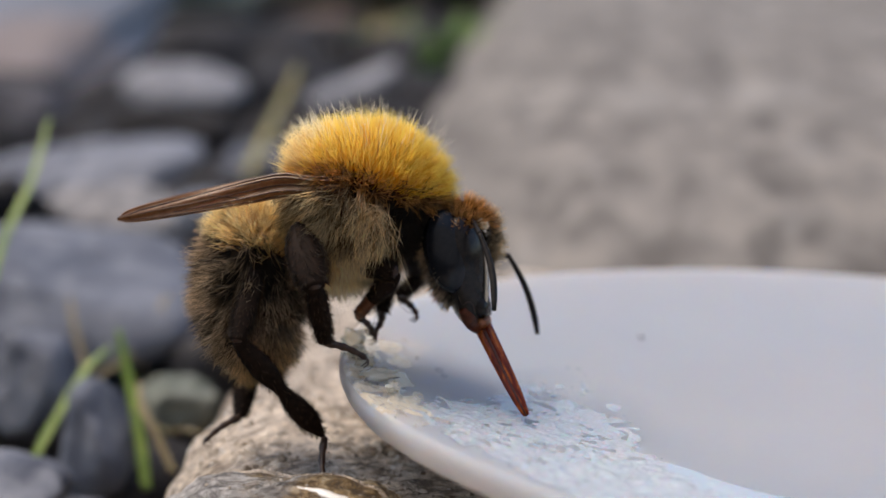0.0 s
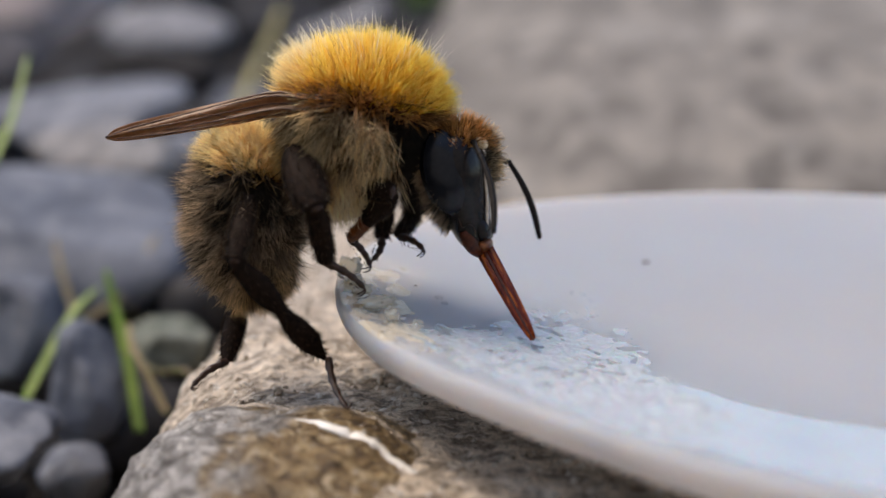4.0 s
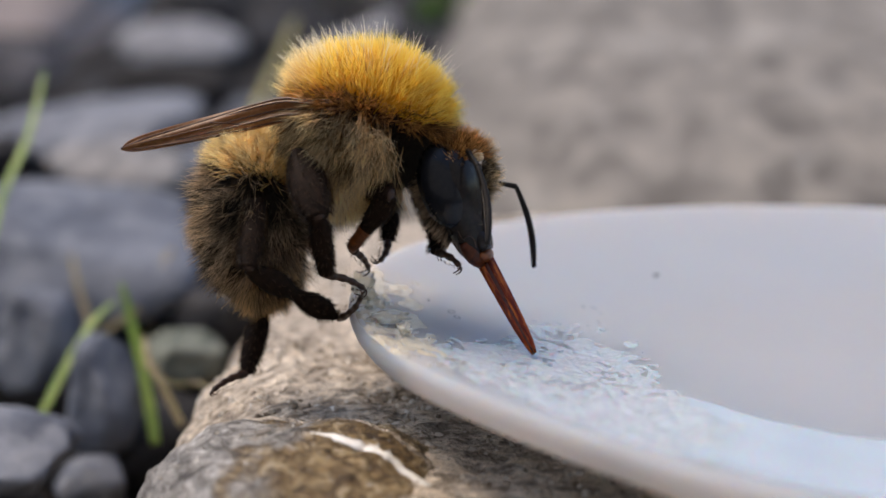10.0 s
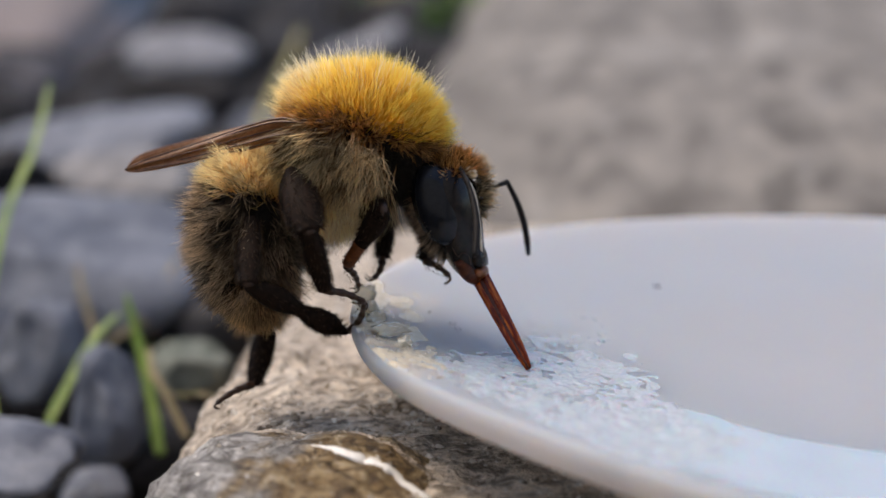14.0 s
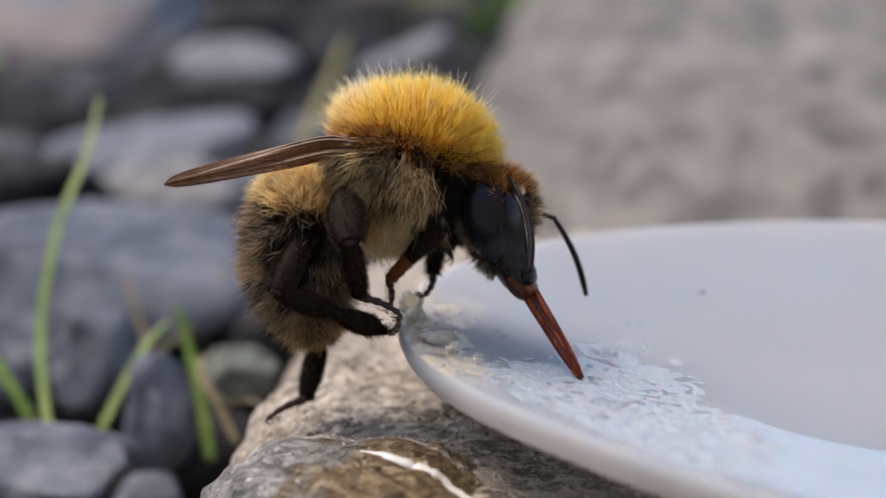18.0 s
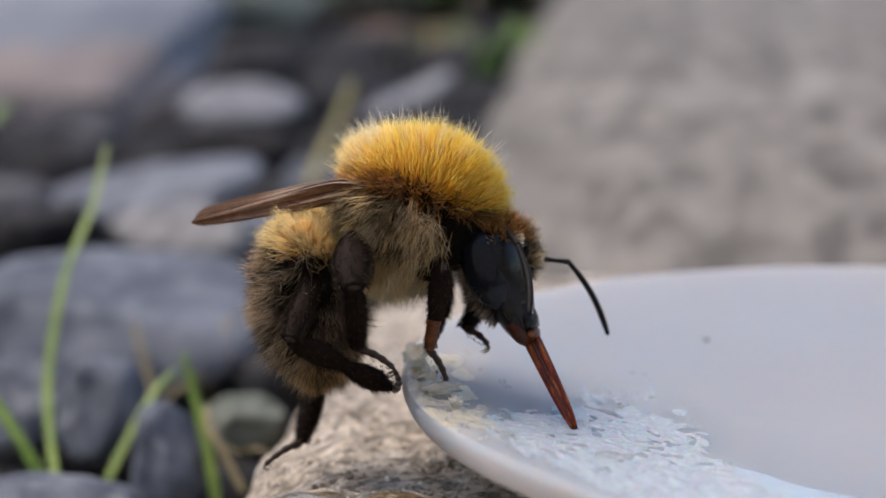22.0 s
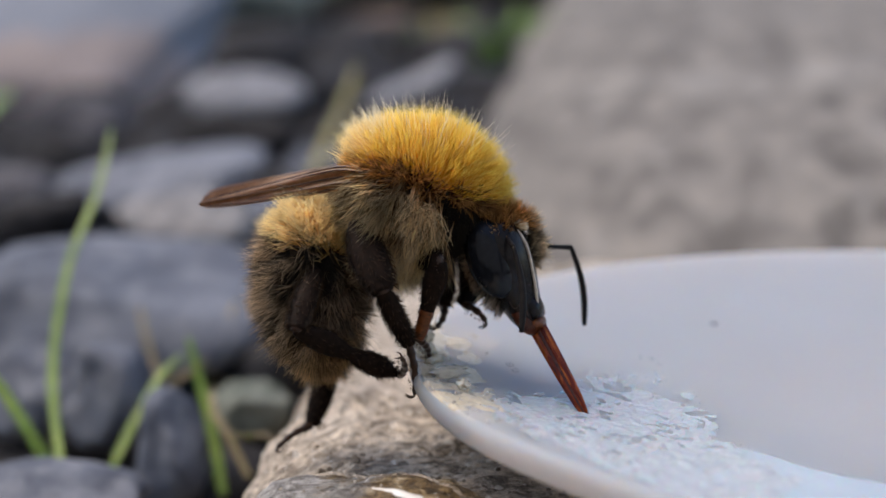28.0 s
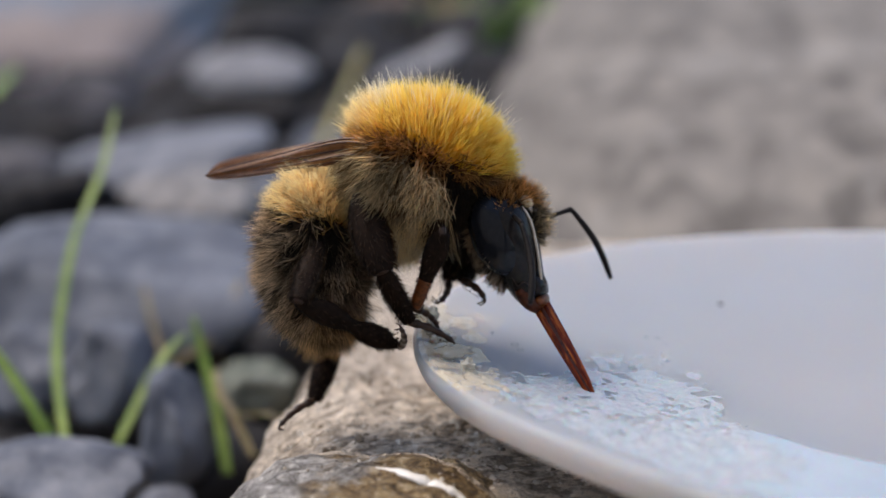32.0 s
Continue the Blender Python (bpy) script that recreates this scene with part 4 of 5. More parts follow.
def hairs(name, roots, ways, lengths, width, material, parent, label="", bend=None, tone=None):
    """Tapered three-sided hairs as one mesh, with the float attribute "along" from root to tip."""
    roots, ways, lengths = np.asarray(roots), np.asarray(ways), np.asarray(lengths)
    n = len(roots)
    ways = ways / np.linalg.norm(ways, axis=1, keepdims=True)
    ref = np.where(np.abs(ways[:, 2:3]) < 0.8, [[0, 0, 1.0]], [[1.0, 0, 0]])
    a = np.cross(ways, ref)
    a /= np.linalg.norm(a, axis=1, keepdims=True)
    b = np.cross(ways, a)
    bent = ways if bend is None else ways + bend
    bent = bent / np.linalg.norm(bent, axis=1, keepdims=True)
    L = lengths[:, None]
    spine = [roots, roots + ways * L * 0.5, roots + ways * L * 0.5 + bent * L * 0.5]
    verts = np.empty((n, 7, 3))
    for k in range(3):
        off = (a * math.cos(2.0944 * k) + b * math.sin(2.0944 * k)) * width
        verts[:, k] = spine[0] + off
        verts[:, 3 + k] = spine[1] + off * 0.72
    verts[:, 6] = spine[2]
    pattern = np.array([0, 1, 4, 0, 4, 3, 1, 2, 5, 1, 5, 4, 2, 0, 3, 2, 3, 5, 3, 4, 6, 4, 5, 6, 5, 3, 6])
    loops = (np.arange(n)[:, None] * 7 + pattern).ravel()
    me = bpy.data.meshes.new(name)
    me.vertices.add(n * 7)
    me.vertices.foreach_set("co", verts.ravel())
    me.loops.add(len(loops))
    me.loops.foreach_set("vertex_index", loops.astype(np.int32))
    me.polygons.add(n * 9)
    me.polygons.foreach_set("loop_start", np.arange(n * 9, dtype=np.int32) * 3)
    me.polygons.foreach_set("use_smooth", np.ones(n * 9, dtype=bool))
    me.update(calc_edges=True)
    along = me.attributes.new("along", "FLOAT", "POINT")
    along.data.foreach_set("value", np.tile([0, 0, 0, 0.5, 0.5, 0.5, 1.0], n))
    shade = me.attributes.new("tone", "FLOAT", "POINT")
    shade.data.foreach_set("value", np.repeat(np.full(n, 0.6) if tone is None else tone, 7))
    me.materials.append(material)
    ob = new(name, me)
    ob.parent = parent
    if label:
        tagged(ob, label)
    return ob


RNG = np.random.RandomState(11)


def coat(count, m):
    """Random roots on an ellipsoid: unit directions, roots and normals in the bee's space."""
    d = RNG.normal(size=(count, 3))
    d /= np.linalg.norm(d, axis=1, keepdims=True)
    mat = np.array(m)
    roots = d @ mat[:3, :3].T + mat[:3, 3]
    normals = d @ np.linalg.inv(mat[:3, :3])
    normals /= np.linalg.norm(normals, axis=1, keepdims=True)
    return d, roots, normals


def furry(owner, d, roots, normals, pick, name, material, comb, length, width, jitter=0.28, label="", tuft=13.0, fan=None):
    """The hairs of those roots that pick chooses; length in drafting units. A fan (u, v, weight) spreads them away from a point."""
    keep = pick & (RNG.rand(len(d)) < 1)
    k = int(keep.sum())
    if not k:
        return
    lift, cx, cy, cz = comb
    # neighbouring hairs lean together in small tufts
    cell = np.floor(roots[keep] / (tuft * U)).astype(np.int64)
    code = (cell[:, 0] * 73856093 ^ cell[:, 1] * 19349663 ^ cell[:, 2] * 83492791) % 4096
    lean = np.random.RandomState(3).normal(scale=jitter * 1.1, size=(4096, 3))[code]
    grow = np.random.RandomState(4).uniform(0.8, 1.15, size=4096)[code]
    ways = normals[keep] * lift + np.array([cx, cy, cz]) + lean + RNG.normal(scale=jitter * 0.6, size=(k, 3))
    if fan:
        away = roots[keep] - np.array(B(fan[0], fan[1]))
        away[:, 1] = 0
        ways = ways + fan[2] * away / (np.linalg.norm(away, axis=1, keepdims=True) + 4 * U)
    lens = length * U * grow * RNG.uniform(0.6, 1.2, size=k)
    tone = np.clip(np.random.RandomState(5).uniform(0, 1, size=4096)[code] + RNG.normal(scale=0.12, size=k), 0, 1)
    hairs(name, roots[keep] - normals[keep] * 3 * U, ways, lens, width * U, material, owner, label, RNG.normal(scale=0.2, size=(k, 3)), tone)


def make_body():
    bm, m = blob((652, 213), (128, 112, 110), 12)
    bm2, m2 = blob((594, 180), (66, 94, 60), -10)
    me = bpy.data.meshes.new("hump")
    bm2.to_mesh(me)
    bm2.free()
    bm.from_mesh(me)
    bpy.data.meshes.remove(me)
    for f in bm.faces:
        c = f.calc_center_median()
        if 190 - c.z / U > np.interp(640 + c.x / U, [500, 560, 620, 700, 790], [178, 176, 180, 210, 224]):
            f.material_index = 1
    thorax = part("thorax", bm, M_UNDERFUR, bee)
    thorax.data.materials.append(M_UNDERDARK)
    coats = [np.concatenate(c) for c in zip(coat(34000, m), coat(9500, m2))]
    d, r, n = coats
    u = 640 + r[:, 0] / U
    v = 190 - r[:, 2] / U
    x = RNG.normal(scale=9, size=len(d))
    line = np.interp(u, [500, 560, 620, 700, 790], [172, 170, 174, 206, 222]) + x
    top = v < line
    back = top & (u + 2.2 * x < 566 + (v - 100) * 0.15)
    edge = ~top & (v < line + np.where(u > 670, 15, 22))
    low = ~top & ~edge
    front = ~top & ~edge & (u > 692 + x)
    low = low & ~front
    furry(thorax, d, r, n, top & ~back, "golden_fur", F_GOLD, (0.6, -0.1, 0, 0.25), 50, 0.7, 0.12, "bright golden-yellow upright fur", 11, (628, 236, 0.62))
    spikes = top & (RNG.rand(len(d)) < np.where(u < 590, 0.14, 0.045) * (v < 150 + 0.1 * (u - 560)))
    furry(thorax, d, r, n, spikes, "guard_fur", F_GUARD, (0.8, -0.14, 0, 0.4), 74, 0.85, 0.12, "sparse pale upright guard hairs", 7, (628, 236, 0.4))
    furry(thorax, d, r, n, back, "pale_fur", F_CREAM, (0.8, -0.2, 0, 0.35), 60, 0.62, 0.15, "pale cream-yellow fur", 10, (628, 236, 0.4))
    furry(thorax, d, r, n, edge, "rusty_fur", F_RUST, (0.9, -0.1, 0, -0.1), 42, 0.95, 0.26, "rusty brown fur")
    streak = np.array([noise.noise(Vector((p[0] + p[2] * 0.4, p[1], p[2] * 0.22)) / (11 * U)) for p in r]) + RNG.normal(scale=0.06, size=len(d))
    shade = low & (streak > 0.17)
    low = low & ~shade
    furry(thorax, d, r, n, shade, "brown_fur", F_DUSK, (0.5, -0.34, 0, -0.65), 60, 0.95, 0.18, "dark brown streaks of fur", 20)
    furry(thorax, d, r, n, low, "tawny_fur", F_TAWNY, (0.5, -0.2, 0, -0.7), 74, 1.15, 0.2, "grey-tan drooping fur", 20)
    furry(thorax, d, r, n, front, "dark_fur", F_BLACK, (0.6, 0.0, 0, -0.4), 26, 1.0, 0.26, "dark brown fur")

    m = Matrix.Translation(B(590, 322)) @ Matrix.Diagonal((60 * U, 74 * U, 44 * U, 1))
    d, r, n = coat(3200, m)
    furry(thorax, d, r, n, d[:, 2] < 0.3, "belly_fur", F_BELLY, (0.5, 0.05, 0, -0.9), 50, 0.9, 0.25, "pale golden belly fur", 16)

    bm, m = blob((450, 380), (71, 95, 138), -6)
    abdomen = part("abdomen", bm, M_UNDERDARK, bee)
    d, r, n = coat(32000, m)
    u = 640 + r[:, 0] / U
    v = 190 - r[:, 2] / U
    x = RNG.normal(scale=12, size=len(d))
    lean = v - (u - 455) * 0.25 + x
    first = lean < 303
    tail = lean > 470 + 0.3 * (440 - u)
    rear = ~first & ~tail & (u < 356 + x * 0.8 + np.maximum(v - 400, 0) * 0.25)
    mid = ~first & ~tail & ~rear
    patch = np.array([noise.noise(Vector((p[0] / (34 * U), p[1] / (34 * U), p[2] / (20 * U)))) for p in r])
    pale = mid & (patch + RNG.normal(scale=0.08, size=len(d)) > np.where(np.abs(lean - 395) < 36, -0.25, 0.1))
    furry(abdomen, d, r, n, first, "amber_fur", F_AMBER, (0.7, -0.4, 0, 0.0), 50, 0.9, 0.2, "amber-yellow fur of the first band")
    furry(abdomen, d, r, n, mid & ~pale, "black_fur", F_BLACK, (0.5, -0.35, 0, -0.5), 54, 0.85, 0.24, "black-brown fur", 22)
    furry(abdomen, d, r, n, pale, "grey_fur", F_GREY, (0.5, -0.35, 0, -0.45), 64, 1.05, 0.28, "grey-brown fur", 22)
    furry(abdomen, d, r, n, rear, "rear_fur", F_TAIL, (0.7, -0.2, 0, -0.6), 50, 0.95, 0.3, "brown fringe of fur", 18)
    furry(abdomen, d, r, n, tail, "tail_fur", F_TAIL, (0.7, -0.05, 0, -0.6), 50, 0.95, 0.26, "tan tail fur with golden tips", 14)
    return thorax, abdomen


thorax, abdomen = make_body()

HEAD_AT = (820, 365)


def make_head():
    """The head, built round its own origin at HEAD_AT."""
    o = B(*HEAD_AT)
    spine = smooth_path([(800, 243, 8, 26), (796, 272, 42, 72), (802, 318, 58, 86), (815, 365, 51, 74), (830, 408, 38, 55), (840, 438, 29, 42), (847, 460, 14, 24)], 22)
    rows = []
    for u, v, w, dep in spine:
        c = B(u, v) - o
        side = Vector((0.95, 0, 0.3)).normalized()
        rows.append([c + side * (w * U * math.cos(q)) + Vector((0, 1, 0)) * (dep * U * math.sin(q)) for q in (2 * math.pi * j / 28 for j in range(28))])
    head = part("head", grid_mesh(rows, close_u=True, caps=True), M_SHELL, bee, "glossy black long face")
    head.matrix_basis = Matrix.Translation(o)
    for s in (-1, 1):
        bm = bmesh.new()
        bmesh.ops.create_uvsphere(bm, u_segments=32, v_segments=24, radius=1.0, matrix=Matrix.Translation(B(785, 324, s * 50) - o) @ pose(0, 0, 0, 0, -14, 0) @ Matrix.Diagonal((43 * U, 40 * U, 76 * U, 1)))
        part("compound_eye", bm, M_EYE, head, "smooth glossy black eye")
    for s in (-1, 1):
        pts = smooth_path([(822, 425, s * 34), (834, 448, s * 30), (846, 462, s * 20), (856, 466, s * 8)], 8)
        part("mandible", tube([B(*p) - o for p in pts], [12 * U, 14 * U, 15 * U, 14 * U, 12 * U, 10 * U, 8 * U, 5 * U], 10), M_JAW, head, "glossy red-brown jaw")
    # raised keel along the front of the face, its bright highlight put into the colour
    pts = smooth_path([(826, 264, -44), (850, 300, -49), (858, 350, -43), (861, 400, -40), (860, 432, -35)], 12)
    part("face_ridge", tube([B(*p) - o for p in pts], [2.8 * U] * 12, 8), M_KEEL, head, "thin ridge along the face, its highlight painted pale")
    # shield above the mouth, with its thin raised border
    rows = []
    for k in range(9):
        f = k / 8
        c = Vector(B(842 + 14 * f, 392 + 50 * f, 0)) - o
        w = (17 + 12 * math.sin(f * 2.6)) * U
        rows.append([c + Vector((0.95, 0, 0.3)) * (w * 0.75 * math.cos(q)) + Vector((0, 1, 0)) * (-w * 1.75 * math.sin(q)) for q in (math.pi * (0.08 + 0.84 * n / 14) for n in range(15))])
    bm = grid_mesh(rows)
    bmesh.ops.solidify(bm, geom=bm.faces[:], thickness=3 * U)
    part("clypeus", bm, M_SHELL, head, "ridged black shield above the mouth")
    pts = smooth_path([(808, 398, -53), (818, 420, -49), (828, 414, -54), (838, 420, -51), (842, 436, -46)], 14)
    part("cheek_suture", tube([B(*p) - o for p in pts], [1.0 * U] * 14, 6), M_TARSUS, head, "thin brown line across the cheek")
    # pale shiny knobs added where the brow catches a glint
    for s in (-1, 1):
        bm = bmesh.new()
        bmesh.ops.create_uvsphere(bm, u_segments=14, v_segments=10, radius=1.0, matrix=Matrix.Translation(B(846, 270, s * 38) - o) @ pose(0, 0, 0, 0, 30, 0) @ Matrix.Diagonal((15 * U, 12 * U, 10 * U, 1)))
        part("brow_plate", bm, M_GLINT, head, "pale amber knob added as a glint at the feeler base")
    for du, dd in ((0, 0), (-10, -14), (-10, 14)):
        bm = bmesh.new()
        bmesh.ops.create_uvsphere(bm, u_segments=12, v_segments=8, radius=6 * U, matrix=Matrix.Translation(B(806 + du, 249 - du * 0.2, dd) - o))
        part("ocellus", bm, M_EYE, head)
    # lip
    bm = bmesh.new()
    bmesh.ops.create_uvsphere(bm, u_segments=16, v_segments=12, radius=1.0, matrix=Matrix.Translation(B(855, 449) - o) @ Matrix.Diagonal((18 * U, 38 * U, 17 * U, 1)))
    part("lip", bm, M_AMBER_LEG, head, "shiny amber mouth")
    # fur
    m = Matrix.Translation(B(812, 290) - o) @ pose(0, 0, 0, 0, -14, 0) @ Matrix.Diagonal((50 * U, 66 * U, 52 * U, 1))
    d, r, n = coat(4200, m)
    top = (d[:, 2] > 0.1) & (d[:, 0] > -0.9)
    brow = top & (d[:, 0] > 0.25)
    furry(head, d, r, n, brow, "brow_fur", F_RUST, (1.0, 0.3, 0, 0.1), 31, 0.95, 0.36, "tan tufted brow fur")
    furry(head, d, r, n, top & ~brow, "crown_fur", F_RUST, (1.0, 0.1, 0, 0.4), 30, 1.0, 0.26, "rusty brown crown fur")
    m = Matrix.Translation(B(785, 350, 0) - o) @ pose(0, 0, 0, 0, -20, 0) @ Matrix.Diagonal((34 * U, 70 * U, 78 * U, 1))
    d, r, n = coat(2400, m)
    furry(head, d, r, n, (d[:, 0] < -0.35), "cheek_fur", F_GREY, (0.8, -0.3, 0, -0.5), 25, 0.95, 0.24, "grey-brown cheek fur")
    m = Matrix.Translation(B(848, 302, 22) - o) @ Matrix.Diagonal((25 * U, 46 * U, 50 * U, 1))
    d, r, n = coat(1300, m)
    furry(head, d, r, n, (d[:, 0] > 0.15), "face_fur", F_TAIL, (0.9, 0.5, 0, 0.1), 30, 0.95, 0.38, "tan fur beside the face")
    return head


head = make_head()


def join_into(bm, other, slot=0):
    """Adds another bmesh to bm, and frees it."""
    me = bpy.data.meshes.new("piece")
    other.to_mesh(me)
    other.free()
    k = len(bm.faces)
    bm.from_mesh(me)
    bpy.data.meshes.remove(me)
    bm.faces.ensure_lookup_table()
    for f in bm.faces[k:]:
        f.material_index = slot


def make_proboscis():
    """Points down its own z axis from the mouth."""
    bm = bmesh.new()
    L = 216 * U
    for off, r0, dep, slot in ((-7.5, 8.5, -3, 0), (7.5, 8, -2, 0), (0, 7, 4, 1), (1, 4.2, -7, 1)):
        pts = [Vector((off * U * (1 - 0.55 * s ** 2), dep * U * (1 - 0.4 * s), L * s)) for s in np.linspace(0, 1, 18)]
        join_into(bm, tube(pts, [r0 * U * (1.06 - 0.28 * s) * (1 - 0.8 * s ** 9) + 0.4 * U for s in np.linspace(0, 1, 18)], 12), slot)
    bmesh.ops.create_uvsphere(bm, u_segments=14, v_segments=10, radius=1.0, matrix=Matrix.Translation((2 * U, -4 * U, 8 * U)) @ Matrix.Diagonal((14 * U, 12 * U, 17 * U, 1)))
    ob = part("proboscis", bm, M_AMBER, head, "long amber-brown tongue sheath dipping into the dish")
    ob.data.materials.append(M_JAW)
    return ob


proboscis = make_proboscis()


def limb(name, length, radii, material, parent, flat=0.6, label="", fringe=0, fringe_len=14, claws=0, bend=0.0, tip=None, steps=20):
    """A leg or feeler segment along its own z axis; length and radii in drafting units. A tip (share, material) ends it in another colour."""
    prof = smooth_path([(i / (len(radii) - 1), r) for i, r in enumerate(radii)], steps)
    pts = [Vector((-bend * math.sin(math.pi * p[0]) * U, 0, p[0] * length * U)) for p in prof]
    bm = tube(pts, [max(p[1], 0.5) * U for p in prof], 12, flat)
    if tip:
        for f in bm.faces:
            if f.calc_center_median().z > tip[0] * length * U:
                f.material_index = 2
    if claws:
        for s in (-1, 1):
            hook = smooth_path([(0, 0, length - 2), (2 * claws, s * 2, length + 3), (9 * claws, s * 5, length + 3), (17 * claws, s * 6, length - 2)], 8)
            join_into(bm, tube([Vector(p) * U for p in hook], [2.4 * U * (1 - k / 9) + 0.3 * U for k in range(8)], 6))
    ob = part(name, bm, material, parent, label)
    if fringe:
        s = RNG.uniform(0.04, 0.97, fringe)
        # most of the hair stands along the two edges of the flattened segment
        q = np.where(RNG.rand(fringe) < 0.6, RNG.choice([-1, 1], fringe) * (math.pi / 2 + RNG.normal(scale=0.3, size=fringe)), RNG.uniform(0, 2 * math.pi, fringe))
        rad = np.interp(s, [p[0] for p in prof], [p[1] for p in prof]) * U
        dirs = np.stack([np.sin(q), flat * np.cos(q), 0 * q], 1)
        roots = np.stack([dirs[:, 0] * rad, dirs[:, 1] * rad, s * length * U], 1)
        ways = dirs * 0.7 + np.array([0, 0, 0.9]) + RNG.normal(scale=0.16, size=(fringe, 3))
        h = hairs("leg_hair", roots, ways, fringe_len * U * RNG.uniform(0.5, 1.25, fringe), 0.7 * U, F_LEG, ob)
        # the hair belongs to the segment itself
        bm = bmesh.new()
        bm.from_mesh(ob.data)
        k = len(bm.faces)
        bm.from_mesh(h.data)
        bm.faces.ensure_lookup_table()
        for f in bm.faces[k:]:
            f.material_index = 1
        bm.to_mesh(ob.data)
        bm.free()
        bpy.data.objects.remove(h)
    ob.data.materials.append(F_LEG)
    ob.data.materials.append(tip[1] if tip else material)
    return ob


def tarsus_radii(r0, r1, joints):
    """Small cups one after the other, each wider at its far end."""
    out = []
    for k in range(joints):
        r = r0 + (r1 - r0) * k / (joints - 1)
        out += [r * 0.86, r * 0.92, r * 1.04]
    return out + [r1 * 0.5]


def leg(kind, lengths, femur_r, tibia_r, tarsus_r, fringe=120, hair=12, claws=1, tip=None, bend=5):
    femur = limb(kind, lengths[0], femur_r, M_LEG, bee, 0.65, "", fringe * 2, hair * 1.3)
    bm = bmesh.new()
    bmesh.ops.create_uvsphere(bm, u_segments=12, v_segments=8, radius=1.0, matrix=Matrix.Translation((0, 0, lengths[0] * U)) @ Matrix.Diagonal((tibia_r[0] * 0.9 * U, tibia_r[0] * 0.6 * U, 5 * U, 1)))
    part("knee_joint", bm, M_TARSUS, femur, "narrow brown joint")
    tibia = limb("tibia", lengths[1], tibia_r, M_LEG, femur, 0.5, "", fringe, hair, tip=tip, steps=30)
    tarsus = limb("tarsus", lengths[2], tarsus_radii(*tarsus_r), M_TARSUS, femur, 0.85, "", 40, 6, claws, bend, steps=34)
    return femur, tibia, tarsus


HIND = leg("hind_leg", (135, 255, 118), (14, 19, 20, 15), (11, 15, 19, 21, 20, 16, 11, 15, 19, 21, 19, 11, 3), (7.5, 5, 4), 380, 10, -0.7, bend=-7)
MID = leg("middle_leg", (150, 132, 90), (9, 22, 30, 31, 28, 19), (13, 17, 18, 17, 15, 12), (8, 5.5, 4), 420, 11)
FRONT = leg("front_leg", (75, 158, 75), (14, 18, 18, 15), (13, 19, 21, 19, 15, 13, 12, 12, 9), (7.5, 5.2, 4), 220, 7, 1, (0.62, M_AMBER_LEG))
FAR_FRONT = leg("front_leg", (110, 70, 58), (24, 26, 22, 16), (15, 15, 13, 11), (8, 5.5, 3), 220, 12)
FAR_HIND = leg("hind_leg", (118, 120, 80), (20, 24, 24, 18), (13, 18, 20, 19, 16, 10), (8, 5, 4), 320, 9, -0.6, bend=-5)
FAR_MID = leg("middle_leg", (80, 62, 50), (20, 20, 16), (15, 17, 14, 12), (8, 5.5, 3), 160, 10)

FAR_ANTENNA = (limb("antenna_scape", 52, (5, 4, 4.4, 5.2), M_ANTENNA, head, 1.0), limb("antenna", 160, (4.2, 4.8, 5.4, 5.8, 6.0, 6.0, 5.6, 4), M_ANTENNA, head, 1.0, "thin black bent feeler", bend=9))
NEAR_ANTENNA = (limb("antenna_scape", 62, (5, 4, 4.4, 5.2), M_ANTENNA, head, 1.0), limb("antenna", 152, (4.2, 4.8, 5.4, 5.8, 6.0, 6.0, 5.6, 4), M_ANTENNA, head, 1.0, "thin black bent feeler", bend=9))


def make_wing(name, shift):
    """A folded wing along its own z axis, its upper edge towards x."""
    L = 430
    edge = smooth_path([(0, 14, -10), (0.12, 22, -12), (0.27, 36, -6), (0.42, 35, -9), (0.6, 29, -10), (0.78, 23, -11), (0.9, 18, -10), (0.965, 12, -7), (1, 2, -1)], 44)
    rows = []
    for s, hi, lo in edge:
        fade = 1 - s * 0.7
        rows.append([Vector(((lo + (hi - lo) * c) * U, (6 * fade * math.sin(c * 12 + s * 5) + 14 * (c - 0.5) ** 2 + shift) * U, s * L * U)) for c in np.linspace(0, 1, 13)])
    bm = grid_mesh(rows)
    bmesh.ops.solidify(bm, geom=bm.faces[:], thickness=1.6 * U)
    wing = part(name, bm, M_WING, bee, "folded smoky brown translucent wing")
    for c0, c1, s0, s1, r in ((0.97, 0.95, 0.0, 1.0, 4.2), (0.78, 0.9, 0.0, 0.8, 3.2), (0.5, 0.6, 0.02, 0.9, 2.8), (0.25, 0.3, 0.02, 0.75, 3.0), (0.08, 0.1, 0.0, 0.95, 3.4), (0.3, 0.9, 0.45, 0.62, 2.2)):
        pts = []
        for f in np.linspace(0, 1, 18):
            s, c = s0 + (s1 - s0) * f, c0 + (c1 - c0) * f
            _, hi, lo = edge[min(int(s * 43), 43)]
            pts.append(Vector(((lo + (hi - lo) * c) * U, (6 * (1 - s * 0.7) * math.sin(c * 12 + s * 5) + 14 * (c - 0.5) ** 2 + shift - 2.0) * U, s * L * U)))
        part("wing_vein", tube(pts, [0.7 * r * U * (1 - 0.6 * f) for f in np.linspace(0, 1, 18)], 6), M_VEIN, wing)
    return wing


NEAR_WING = make_wing("wing", -10)
FAR_WING = make_wing("wing", 10)


# ---- movement ----
def aim(p, way):
    z = way.normalized()
    x = Vector((0, 1, 0)).cross(z).normalized()
    y = z.cross(x)
    m = Matrix((x, y, z)).transposed().to_4x4()
    m.translation = p
    return m


